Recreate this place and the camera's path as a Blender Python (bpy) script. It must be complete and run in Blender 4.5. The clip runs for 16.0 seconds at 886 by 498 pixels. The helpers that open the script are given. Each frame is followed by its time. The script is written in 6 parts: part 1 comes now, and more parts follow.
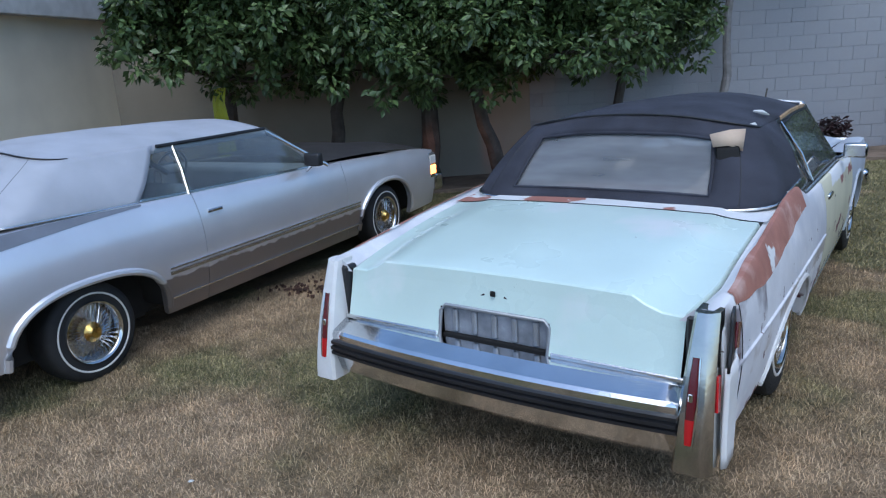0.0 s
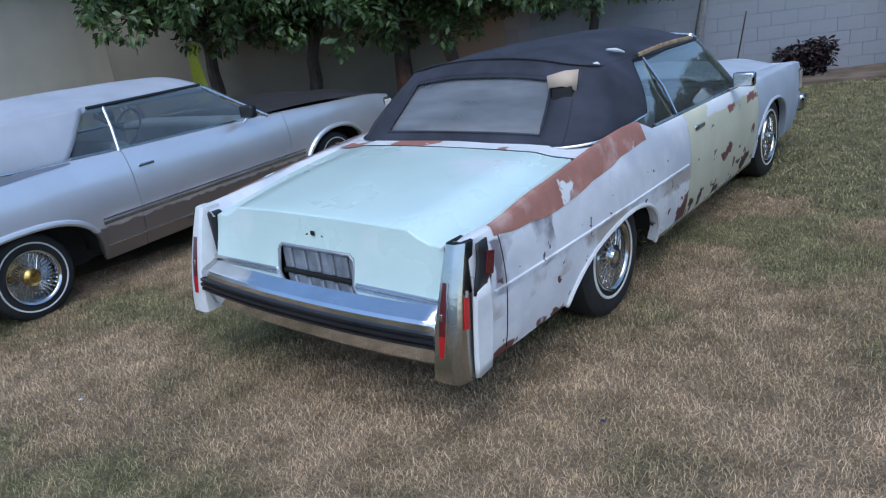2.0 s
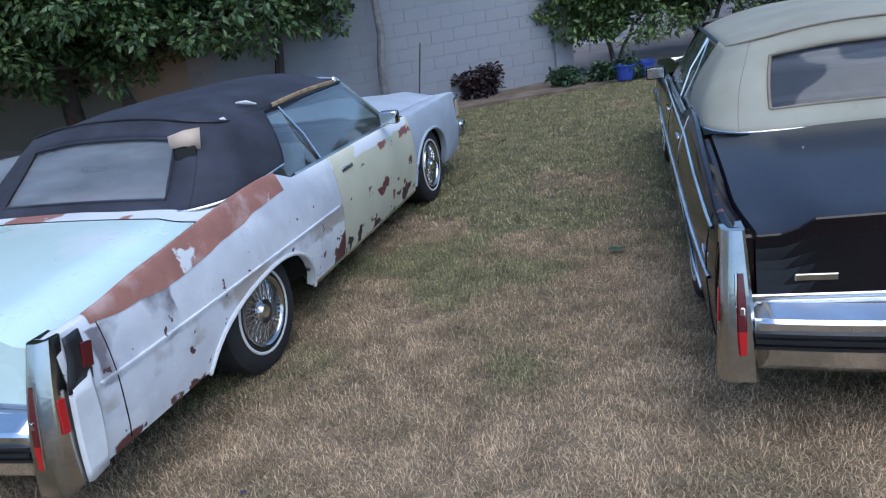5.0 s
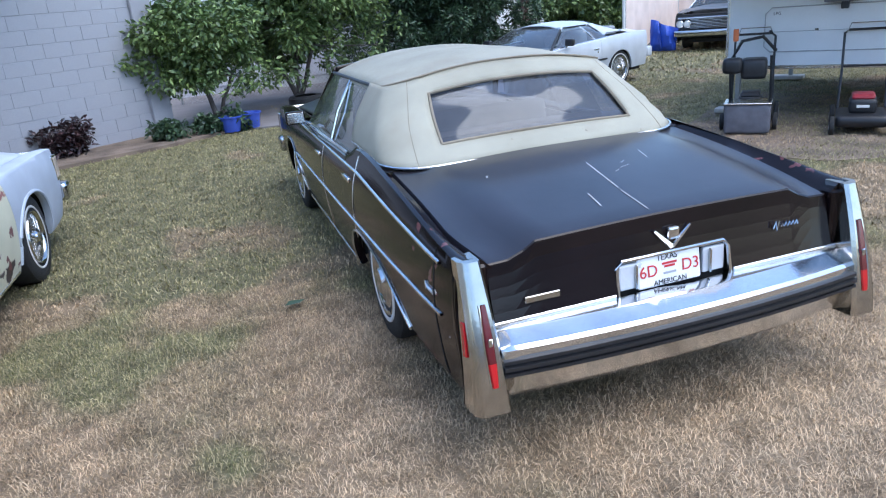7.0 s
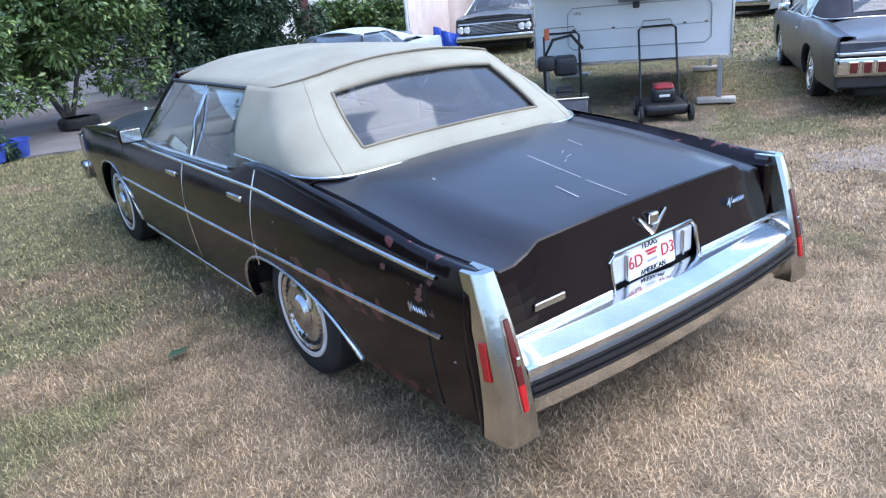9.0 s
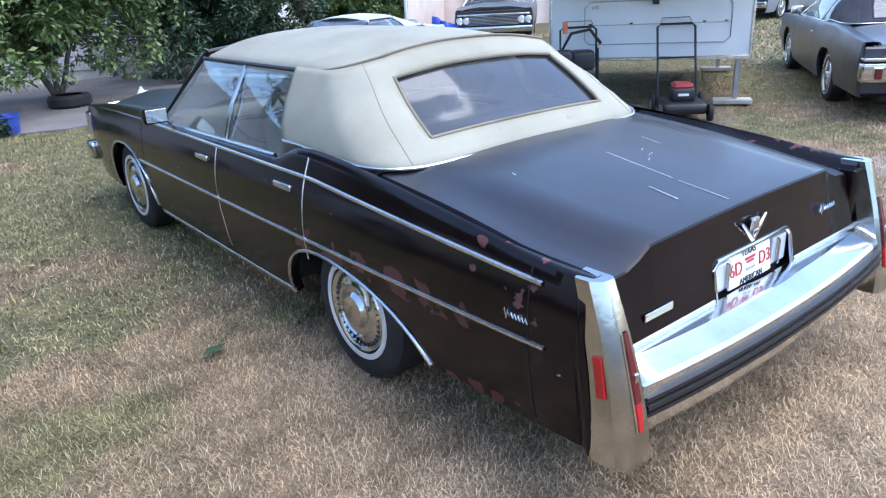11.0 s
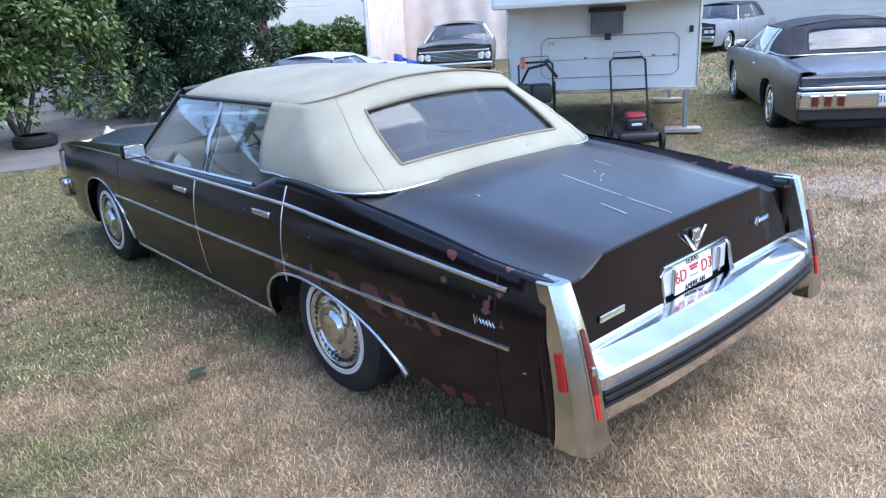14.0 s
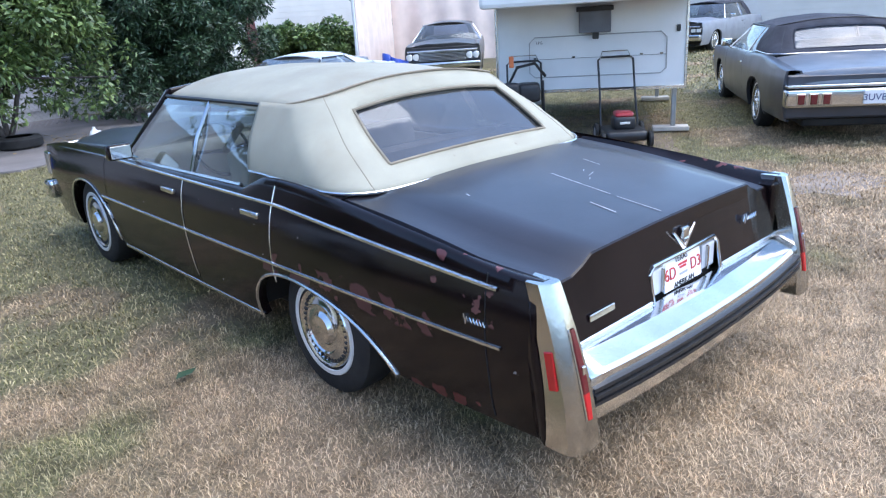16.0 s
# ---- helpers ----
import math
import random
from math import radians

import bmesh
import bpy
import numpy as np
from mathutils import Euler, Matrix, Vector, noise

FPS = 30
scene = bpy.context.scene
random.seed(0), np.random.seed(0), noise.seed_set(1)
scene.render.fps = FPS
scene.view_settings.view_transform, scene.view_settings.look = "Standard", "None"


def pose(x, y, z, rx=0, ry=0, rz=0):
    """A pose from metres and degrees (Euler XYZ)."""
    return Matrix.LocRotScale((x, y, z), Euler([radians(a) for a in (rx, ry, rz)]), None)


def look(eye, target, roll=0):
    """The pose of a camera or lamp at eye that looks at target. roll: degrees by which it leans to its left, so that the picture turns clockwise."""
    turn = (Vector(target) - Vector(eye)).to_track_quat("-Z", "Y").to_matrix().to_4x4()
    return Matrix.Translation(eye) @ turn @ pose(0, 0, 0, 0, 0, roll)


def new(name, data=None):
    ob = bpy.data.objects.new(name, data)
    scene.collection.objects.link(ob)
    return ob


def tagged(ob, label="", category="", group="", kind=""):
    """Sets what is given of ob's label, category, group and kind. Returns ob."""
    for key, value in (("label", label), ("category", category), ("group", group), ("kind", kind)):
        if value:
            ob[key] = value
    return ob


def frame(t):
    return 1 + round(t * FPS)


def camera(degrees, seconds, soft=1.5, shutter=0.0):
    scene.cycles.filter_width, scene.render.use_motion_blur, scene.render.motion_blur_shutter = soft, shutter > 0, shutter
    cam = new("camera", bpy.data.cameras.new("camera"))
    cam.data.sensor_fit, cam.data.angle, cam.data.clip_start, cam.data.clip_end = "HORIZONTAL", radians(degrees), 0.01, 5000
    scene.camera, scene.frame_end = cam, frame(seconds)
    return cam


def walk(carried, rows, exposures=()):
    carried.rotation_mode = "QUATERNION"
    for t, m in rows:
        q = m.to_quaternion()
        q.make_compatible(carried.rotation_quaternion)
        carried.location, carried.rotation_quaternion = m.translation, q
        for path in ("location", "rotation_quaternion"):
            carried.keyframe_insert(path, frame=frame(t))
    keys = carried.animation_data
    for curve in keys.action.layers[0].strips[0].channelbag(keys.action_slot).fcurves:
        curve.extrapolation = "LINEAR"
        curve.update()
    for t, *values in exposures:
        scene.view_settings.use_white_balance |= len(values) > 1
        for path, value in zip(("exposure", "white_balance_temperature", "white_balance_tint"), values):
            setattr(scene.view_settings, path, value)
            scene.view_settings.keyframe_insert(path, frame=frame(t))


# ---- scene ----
cam = camera(63.7, 16.0, soft=1.2)
PATH = [
    (0, (0.017, -0.289, 1.767), (-1.276, 1.15, 1.261), -3.6),
    (0.5, (0.306, -0.2, 1.789), (-1.016, 1.19, 1.222), -6.1),
    (1, (0.575, -0.048, 1.824), (-0.776, 1.291, 1.206), -7.4),
    (1.5, (0.858, 0.177, 1.806), (-0.589, 1.419, 1.205), -6.4),
    (2, (1.071, 0.181, 1.792), (-0.308, 1.471, 1.133), -7.1),
    (2.5, (1.253, 0.247, 1.831), (-0.1, 1.565, 1.172), -8.7),
    (3, (1.449, 0.432, 1.825), (0.039, 1.724, 1.239), -7.5),
    (3.5, (1.551, 0.573, 1.815), (0.247, 1.965, 1.214), -9.1),
    (3.7, (1.571, 0.578, 1.814), (0.381, 2.068, 1.212), -9.6),
    (5.8, (1.448, 0.636, 1.874), (1.02, 2.464, 1.185), -6.4),
    (6, (1.385, 0.671, 1.842), (1.156, 2.542, 1.174), -5.9),
    (6.5, (1.158, 0.716, 1.805), (1.268, 2.576, 1.078), -4.3),
    (7, (1.022, 0.896, 1.778), (1.26, 2.766, 1.111), -5.3),
    (7.5, (0.87, 1.075, 1.776), (1.245, 2.902, 1.055), -3.0),
    (8, (0.632, 1.162, 1.734), (1.277, 2.919, 1.029), -6.1),
    (8.5, (0.477, 1.296, 1.749), (1.212, 3.021, 1.054), -5.2),
    (8.7, (0.449, 1.367, 1.723), (1.221, 3.079, 1.036), -5.4),
    (10.8, (0.125, 1.87, 1.699), (1.088, 3.469, 0.981), -3.5),
    (11, (0.138, 1.848, 1.698), (1.015, 3.497, 0.984), -3.1),
    (11.5, (0.152, 1.778, 1.701), (1.058, 3.43, 1.031), -4.3),
    (12, (0.033, 1.686, 1.708), (1.01, 3.296, 1.034), -5.4),
    (12.5, (-0.039, 1.611, 1.721), (0.983, 3.192, 1.047), -3.9),
    (13, (-0.038, 1.598, 1.728), (0.948, 3.22, 1.098), -3.1),
    (13.5, (-0.03, 1.608, 1.723), (0.959, 3.226, 1.088), -3.4),
    (14, (0.001, 1.651, 1.712), (0.98, 3.278, 1.082), -3.6),
    (14.5, (0.025, 1.682, 1.696), (1.019, 3.296, 1.058), -3.7),
    (15, (0.016, 1.669, 1.703), (1.011, 3.286, 1.075), -3.7),
    (15.5, (0.006, 1.663, 1.708), (1.001, 3.281, 1.082), -3.7),
    (16, (0.005, 1.657, 1.71), (1.008, 3.268, 1.077), -3.7),
]
EXPOSURES = [(0, 0.5, 5750, 5), (3.5, 0.5, 5650, 5), (6, 1.0, 5700, 7), (6.5, 1.24, 5720, 7), (7, 1.38, 5750, 8), (8.5, 1.57, 5800, 9), (12, 1.66, 5850, 9), (16, 1.66, 5850, 9)]
walk(cam, [(t, look(eye, target, roll)) for t, eye, target, roll in PATH], EXPOSURES)


# ---- light ----
world = bpy.data.worlds.new("sky")
scene.world = world
world.use_nodes = True
wn = world.node_tree
sky = wn.nodes.new("ShaderNodeTexSky")
sky.sky_type, sky.sun_disc = "NISHITA", False
sky.sun_elevation, sky.sun_rotation = radians(62), radians(140)
sky.air_density, sky.dust_density, sky.ozone_density = 1.0, 1.5, 2.0
wn.links.new(sky.outputs[0], wn.nodes["Background"].inputs[0])
wn.nodes["Background"].inputs[1].default_value = 0.15
sun = new("sun", bpy.data.lights.new("sun", "SUN"))
sun.data.energy, sun.data.angle, sun.data.color = 0.85, radians(60), (1.0, 0.95, 0.9)
sun.matrix_world = look((6.5, -2.5, 18), (0, 5, 0))


# ---- materials ----
def M(name, color, rough=0.6, metal=0.0, var=0.15, scale=4.0, fine=90.0, bump=0.15, color2=None, coat=0.0, patches=(), spec=0.5):
    """Two scales of noise in the colour, fine bump. patches: (colour, noise scale, threshold, box or None) laid over in object space."""
    m = bpy.data.materials.new(name)
    m.use_nodes = True
    n, l = m.node_tree.nodes, m.node_tree.links
    b = n["Principled BSDF"]
    tc = n.new("ShaderNodeTexCoord")

    def noise_at(sc, detail=5.0):
        t = n.new("ShaderNodeTexNoise")
        t.inputs["Scale"].default_value, t.inputs["Detail"].default_value = sc, detail
        l.new(tc.outputs["Object"], t.inputs["Vector"])
        return t.outputs["Fac"]

    def math_node(op, a, b2):
        t = n.new("ShaderNodeMath")
        t.operation, t.use_clamp = op, False
        for k, v in enumerate((a, b2)):
            if isinstance(v, (int, float)):
                t.inputs[k].default_value = v
            else:
                l.new(v, t.inputs[k])
        return t.outputs[0]

    def step(v, lo, hi):
        t = n.new("ShaderNodeMapRange")
        l.new(v, t.inputs[0])
        t.inputs[1].default_value, t.inputs[2].default_value = lo, hi
        return t.outputs[0]

    def mix(fac, a, b2):
        t = n.new("ShaderNodeMix")
        t.data_type = "RGBA"
        l.new(fac, t.inputs[0])
        for k, v in ((6, a), (7, b2)):
            if isinstance(v, (tuple, list)):
                t.inputs[k].default_value = (*v[:3], 1)
            else:
                l.new(v, t.inputs[k])
        return t.outputs[2]

    big, small = noise_at(scale), noise_at(fine, 3.0)
    c2 = color2 or tuple(max(0.0, c * (1 - 2.2 * var)) for c in color)
    lite = tuple(min(1.0, c * (1 + var)) for c in color)
    out = mix(step(big, 0.3, 0.72), lite, c2)
    dark = tuple(c * (1 - var) for c in color)
    f2 = math_node("MULTIPLY", step(small, 0.35, 0.75), 0.5)
    out = mix(f2, out, dark)
    sep = None
    for pc, psc, th, bounds, *soft in patches:
        f = step(noise_at(psc, 6.0), th, th + (soft[0] if soft else 0.02))
        if bounds:
            if sep is None:
                sep = n.new("ShaderNodeSeparateXYZ")
                l.new(tc.outputs["Object"], sep.inputs[0])
            wob = math_node("MULTIPLY", math_node("SUBTRACT", noise_at(9.0), 0.5), 0.07)
            for axis, (lo, hi) in enumerate(bounds):
                if lo is None:
                    continue
                v = math_node("ADD", sep.outputs[axis], wob)
                if axis == 0:
                    v = math_node("ADD", math_node("ABSOLUTE", sep.outputs[0], 0.0), wob)
                f = math_node("MULTIPLY", f, step(v, lo - 0.006, lo + 0.006))
                f = math_node("MULTIPLY", f, step(v, hi + 0.006, hi - 0.006))
        out = mix(f, out, pc)
    l.new(out, b.inputs["Base Color"])
    r = math_node("ADD", rough, math_node("MULTIPLY", math_node("SUBTRACT", big, 0.5), 0.25 * min(rough, 0.6)))
    l.new(r, b.inputs["Roughness"])
    b.inputs["Metallic"].default_value = metal
    b.inputs["Specular IOR Level"].default_value = spec
    if coat:
        b.inputs["Coat Weight"].default_value, b.inputs["Coat Roughness"].default_value = coat, 0.16
    if bump:
        bp = n.new("ShaderNodeBump")
        bp.inputs["Strength"].default_value, bp.inputs["Distance"].default_value = bump, 0.01
        l.new(small, bp.inputs["Height"])
        l.new(bp.outputs[0], b.inputs["Normal"])
    return m


def glass_mat(name, tint, rough=0.02, dirt=0.1):
    m = bpy.data.materials.new(name)
    m.use_nodes = True
    n, l = m.node_tree.nodes, m.node_tree.links
    n.clear()
    o, mx, tr, gl, fr, pw, ml = [n.new("ShaderNode" + k) for k in ("OutputMaterial", "MixShader", "BsdfTransparent", "BsdfGlossy", "LayerWeight", "Math", "Math")]
    tr.inputs[0].default_value = (*tint, 1)
    gl.inputs["Roughness"].default_value = rough
    pw.operation, ml.operation = "POWER", "MULTIPLY_ADD"
    pw.inputs[1].default_value, ml.inputs[1].default_value, ml.inputs[2].default_value = 2.5, 0.9, 0.065
    l.new(fr.outputs["Facing"], pw.inputs[0]), l.new(pw.outputs[0], ml.inputs[0])
    df, m2, no, mr = [n.new("ShaderNode" + k) for k in ("BsdfDiffuse", "MixShader", "TexNoise", "MapRange")]
    df.inputs[0].default_value = (0.35, 0.36, 0.37, 1)
    no.inputs["Scale"].default_value = 3.0
    l.new(no.outputs["Fac"], mr.inputs[0])
    mr.inputs[3].default_value, mr.inputs[4].default_value = dirt * 0.4, dirt * 1.6
    l.new(ml.outputs[0], mx.inputs[0]), l.new(tr.outputs[0], mx.inputs[1]), l.new(gl.outputs[0], mx.inputs[2])
    l.new(mr.outputs[0], m2.inputs[0]), l.new(mx.outputs[0], m2.inputs[1]), l.new(df.outputs[0], m2.inputs[2])
    l.new(m2.outputs[0], o.inputs[0])
    return m


CHROME = M("chrome", (0.62, 0.63, 0.64), 0.12, 1.0, 0.05, 7, 60, 0.02)
BUMPER_CHROME = M("weathered_bumper_chrome", (0.78, 0.79, 0.81), 0.13, 1.0, 0.08, 5, 50, 0.03)
LAMP_CLEAR = M("clear_lamp_lens", (0.55, 0.57, 0.6), 0.15, 0, 0.1, coat=0.5)
CHROME_DULL = M("dull_chrome", (0.55, 0.54, 0.51), 0.16, 1.0, 0.12, 5, 50, 0.05)
TRIM = M("bright_trim", (0.75, 0.75, 0.74), 0.25, 1.0, 0.1)
# dark grey steel for the dish behind the spokes
WHEEL_STEEL = M("dark_wheel_steel", (0.16, 0.165, 0.18), 0.4, 0.7, 0.2, 9, 60, 0.1)
RUBBER = M("black_rubber", (0.018, 0.018, 0.02), 0.42, 0, 0.2, 8, 120, 0.2)
TYRE = M("tyre_rubber", (0.022, 0.022, 0.022), 0.75, 0, 0.25, 6, 150, 0.3)
WHITEWALL = M("whitewall", (0.75, 0.73, 0.68), 0.6, 0, 0.1)
DARK = M("dark_void", (0.01, 0.01, 0.01), 0.9, 0, 0.2)
UNDER = M("underbody", (0.02, 0.018, 0.016), 0.9, 0, 0.3)
RED_LENS = M("red_lens", (0.5, 0.01, 0.014), 0.15, 0, 0.1, coat=0.6)
DARK_RED = M("dark_red_lens", (0.11, 0.008, 0.012), 0.15, 0, 0.1, coat=0.6)
GLASS = glass_mat("tinted_glass", (0.6, 0.68, 0.67), 0.02, 0.1)
REAR_GLASS = glass_mat("hazy_plastic_window", (0.22, 0.24, 0.33), 0.04, 0.08)
CLOUDY_GLASS = glass_mat("clouded_rear_glass", (0.45, 0.48, 0.52), 0.06, 0.42)
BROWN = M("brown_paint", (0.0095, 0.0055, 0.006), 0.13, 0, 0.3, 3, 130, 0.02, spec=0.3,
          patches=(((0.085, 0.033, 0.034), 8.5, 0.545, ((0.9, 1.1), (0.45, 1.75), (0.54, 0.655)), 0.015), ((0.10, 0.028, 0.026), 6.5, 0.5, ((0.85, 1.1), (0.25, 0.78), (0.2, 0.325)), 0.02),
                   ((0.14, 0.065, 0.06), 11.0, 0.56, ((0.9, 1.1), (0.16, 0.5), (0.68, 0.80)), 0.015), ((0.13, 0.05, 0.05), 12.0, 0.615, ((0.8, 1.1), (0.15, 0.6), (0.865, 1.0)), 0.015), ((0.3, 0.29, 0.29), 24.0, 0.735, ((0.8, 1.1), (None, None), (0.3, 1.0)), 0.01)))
# Bluish lift over the body brown stands for sky sheen on upward panels.
BROWN_DECK = M("brown_deck_sky_sheen", (0.017, 0.014, 0.018), 0.36, 0, 0.25, 2.5, 110, 0.04, spec=0.6, coat=0.35,
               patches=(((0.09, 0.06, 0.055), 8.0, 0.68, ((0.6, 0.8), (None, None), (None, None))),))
TAN_TOP = M("tan_vinyl_top", (0.365, 0.345, 0.265), 0.72, 0, 0.09, 3, 220, 0.3, patches=(((0.30, 0.275, 0.205), 1.8, 0.55, None, 0.14), ((0.25, 0.22, 0.17), 22.0, 0.70, None, 0.03)))
NAVY_TOP = M("black_canvas_top", (0.04, 0.042, 0.058), 0.85, 0, 0.25, 4, 260, 0.4)
# Brown-grey lower flanks: two-tone with the lawn's reflection put into the colour.
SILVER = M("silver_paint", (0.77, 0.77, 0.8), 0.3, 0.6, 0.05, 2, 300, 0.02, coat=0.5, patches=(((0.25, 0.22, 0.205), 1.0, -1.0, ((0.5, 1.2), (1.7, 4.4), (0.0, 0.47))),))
SILVER_DARK = M("dark_grey_paint", (0.09, 0.085, 0.09), 0.4, 0.4, 0.15, 3, 200, 0.03, coat=0.2)
GREY_BAND = M("grey_upper_paint", (0.27, 0.27, 0.29), 0.35, 0.4, 0.1, 3, 200, 0.03, coat=0.3)
SILVER_TOP = M("silver_grey_vinyl_top", (0.43, 0.45, 0.50), 0.6, 0, 0.08, 3, 250, 0.2)
MINT = M("mint_primer", (0.64, 0.78, 0.725), 0.28, 0, 0.05, 2, 120, 0.02, coat=0.5, patches=(((0.76, 0.80, 0.79), 1.6, 0.56, None, 0.12), ((0.08, 0.08, 0.08), 15.0, 0.755, None, 0.01)))
PRIMER = M("white_grey_primer", (0.76, 0.76, 0.78), 0.45, 0, 0.1, 3, 60, 0.06,
           patches=(((0.56, 0.57, 0.61), 1.7, 0.45, ((0.5, 1.2), (None, None), (0.58, 1.0)), 0.12), ((0.46, 0.41, 0.36), 3.1, 0.46, ((0.5, 1.2), (None, None), (0.47, 0.6)), 0.1), ((0.22, 0.20, 0.22), 4.0, 0.5, ((0.5, 1.2), (0.12, 0.6), (0.58, 0.82)), 0.16),
                    ((0.80, 0.80, 0.80), 2.6, 0.52, ((0.5, 1.2), (None, None), (0.2, 0.5)), 0.05), ((0.10, 0.05, 0.05), 13.0, 0.66, ((0.5, 1.2), (None, None), (0.2, 0.72)), 0.015), ((0.13, 0.045, 0.04), 5.0, 0.5, ((0.5, 1.2), (0.1, 0.7), (0.1, 0.31)), 0.02),
                    ((0.13, 0.045, 0.045), 3.5, 0.47, ((0.5, 1.2), (1.85, 2.4), (0.1, 0.42)), 0.015)))
CREAM_DOOR = M("cream_door_paint", (0.66, 0.63, 0.46), 0.5, 0, 0.06, 3, 60, 0.05,
               patches=(((0.045, 0.03, 0.03), 7.0, 0.54, ((0.5, 1.2), (2.3, 3.9), (0.1, 0.36)), 0.015), ((0.16, 0.05, 0.05), 5.2, 0.575, ((0.5, 1.2), (2.7, 3.9), (0.28, 0.58)), 0.012), ((0.05, 0.03, 0.03), 9.0, 0.68, ((0.5, 1.2), (2.36, 3.4), (0.3, 0.78)), 0.012), ((0.27, 0.10, 0.085), 4.5, 0.49, ((0.5, 1.2), (3.15, 3.9), (0.77, 1.0))),
                        ((0.75, 0.76, 0.77), 3.0, 0.5, ((0.5, 1.2), (None, None), (0.83, 1.0)))))
PALE_BLUE = M("pale_blue_grey_primer", (0.47, 0.51, 0.57), 0.5, 0, 0.07, 3, 70, 0.05)
WHITE_PAINT = M("white_filler_paint", (0.75, 0.75, 0.74), 0.4, 0, 0.08, 6, 80, 0.05)
RED_OXIDE = M("red_oxide_primer", (0.38, 0.17, 0.125), 0.65, 0, 0.15, 6, 60, 0.06, patches=(((0.50, 0.32, 0.27), 5.0, 0.52, None, 0.12), ((0.75, 0.75, 0.74), 3.3, 0.60, None, 0.02)))
DECK_PRIMER = M("patchy_white_and_red_primer", (0.74, 0.75, 0.75), 0.5, 0, 0.08, 3, 60, 0.05, patches=(((0.36, 0.16, 0.12), 2.6, 0.5, None, 0.02), ((0.7, 0.7, 0.7), 9.0, 0.62, None, 0.02)))
LIGHT_SEAT = M("pale_grey_upholstery", (0.42, 0.44, 0.47), 0.6, 0, 0.1, 8, 140, 0.2)
TAN_SEAT = M("tan_upholstery", (0.38, 0.33, 0.25), 0.6, 0, 0.1, 8, 140, 0.2)
GREY_SEAT = M("grey_upholstery", (0.22, 0.24, 0.26), 0.6, 0, 0.1, 8, 140, 0.2)
BLACK_PLASTIC = M("black_plastic", (0.02, 0.02, 0.022), 0.45, 0, 0.2, 8, 140, 0.1)
GOLD = M("gold_plate", (0.75, 0.5, 0.16), 0.2, 1.0, 0.1)


# ---- mesh helpers ----
def mk(name, verts, faces, mat, parent=None, smooth=True, label=""):
    me = bpy.data.meshes.new(name)
    me.from_pydata([tuple(v) for v in verts], [], [tuple(f) for f in faces])
    if smooth:
        me.shade_smooth()
        me.set_sharp_from_angle(angle=radians(38))
    me.materials.append(mat)
    ob = new(name, me)
    ob.parent = parent
    if label:
        ob["label"] = label
    return ob


def part(name, bm, mat, parent=None, label="", smooth=False):
    me = bpy.data.meshes.new(name)
    bm.to_mesh(me)
    bm.free()
    if smooth:
        me.shade_smooth()
    me.materials.append(mat)
    ob = new(name, me)
    ob.parent = parent
    if label:
        ob["label"] = label
    return ob


def thing(name, m, label, category, group="", kind=""):
    ob = new(name)
    ob.matrix_basis = m
    ob.empty_display_size = 0.2
    return tagged(ob, label, category, group, kind)


def curve(keys):
    """A smooth curve through (x, value) keys."""
    xs, ys = np.array(keys, float).T
    d = np.gradient(ys, xs) if len(xs) > 2 else np.full(len(xs), (ys[-1] - ys[0]) / (xs[-1] - xs[0]))

    def at(x):
        x = min(max(x, xs[0]), xs[-1])
        i = min(int(np.searchsorted(xs, x, "right")) - 1, len(xs) - 2)
        h = xs[i + 1] - xs[i]
        t = (x - xs[i]) / h
        return float((1 + 2 * t) * (1 - t) ** 2 * ys[i] + t * (1 - t) ** 2 * h * d[i] + t * t * (3 - 2 * t) * ys[i + 1] + t * t * (t - 1) * h * d[i + 1])

    return at


def grid(rows, skip=lambda i, j: False, flip=False, closed=False):
    n = len(rows[0])
    verts = [p for r in rows for p in r]
    faces = []
    for i in range(len(rows) - 1):
        for j in range(n if closed else n - 1):
            if skip(i, j):
                continue
            k = (j + 1) % n
            f = (i * n + j, i * n + k, (i + 1) * n + k, (i + 1) * n + j)
            faces.append(f[::-1] if flip else f)
    return verts, faces


def solid(ob, t=0.012, offset=-1.0):
    mod = ob.modifiers.new("thickness", "SOLIDIFY")
    mod.thickness, mod.offset = t, offset
    return ob


def tube(points, r, n=6, caps=True):
    pts = [Vector(p) for p in points]
    rows = []
    for i, p in enumerate(pts):
        d = (pts[min(i + 1, len(pts) - 1)] - pts[max(i - 1, 0)]).normalized()
        u = d.cross(Vector((0.13, 0.31, 0.94))).normalized()
        v = d.cross(u)
        rr = r[i] if isinstance(r, (list, tuple)) else r
        rows.append([p + rr * (math.cos(a) * u + math.sin(a) * v) for a in [2 * math.pi * k / n for k in range(n)]])
    verts, faces = grid(rows, closed=True)
    if caps:
        faces += [tuple(range(n))[::-1], tuple(range((len(rows) - 1) * n, len(rows) * n))]
    return verts, faces


def join(*meshes):
    verts, faces = [], []
    for v, f in meshes:
        k = len(verts)
        verts += list(v)
        faces += [tuple(a + k for a in q) for q in f]
    return verts, faces


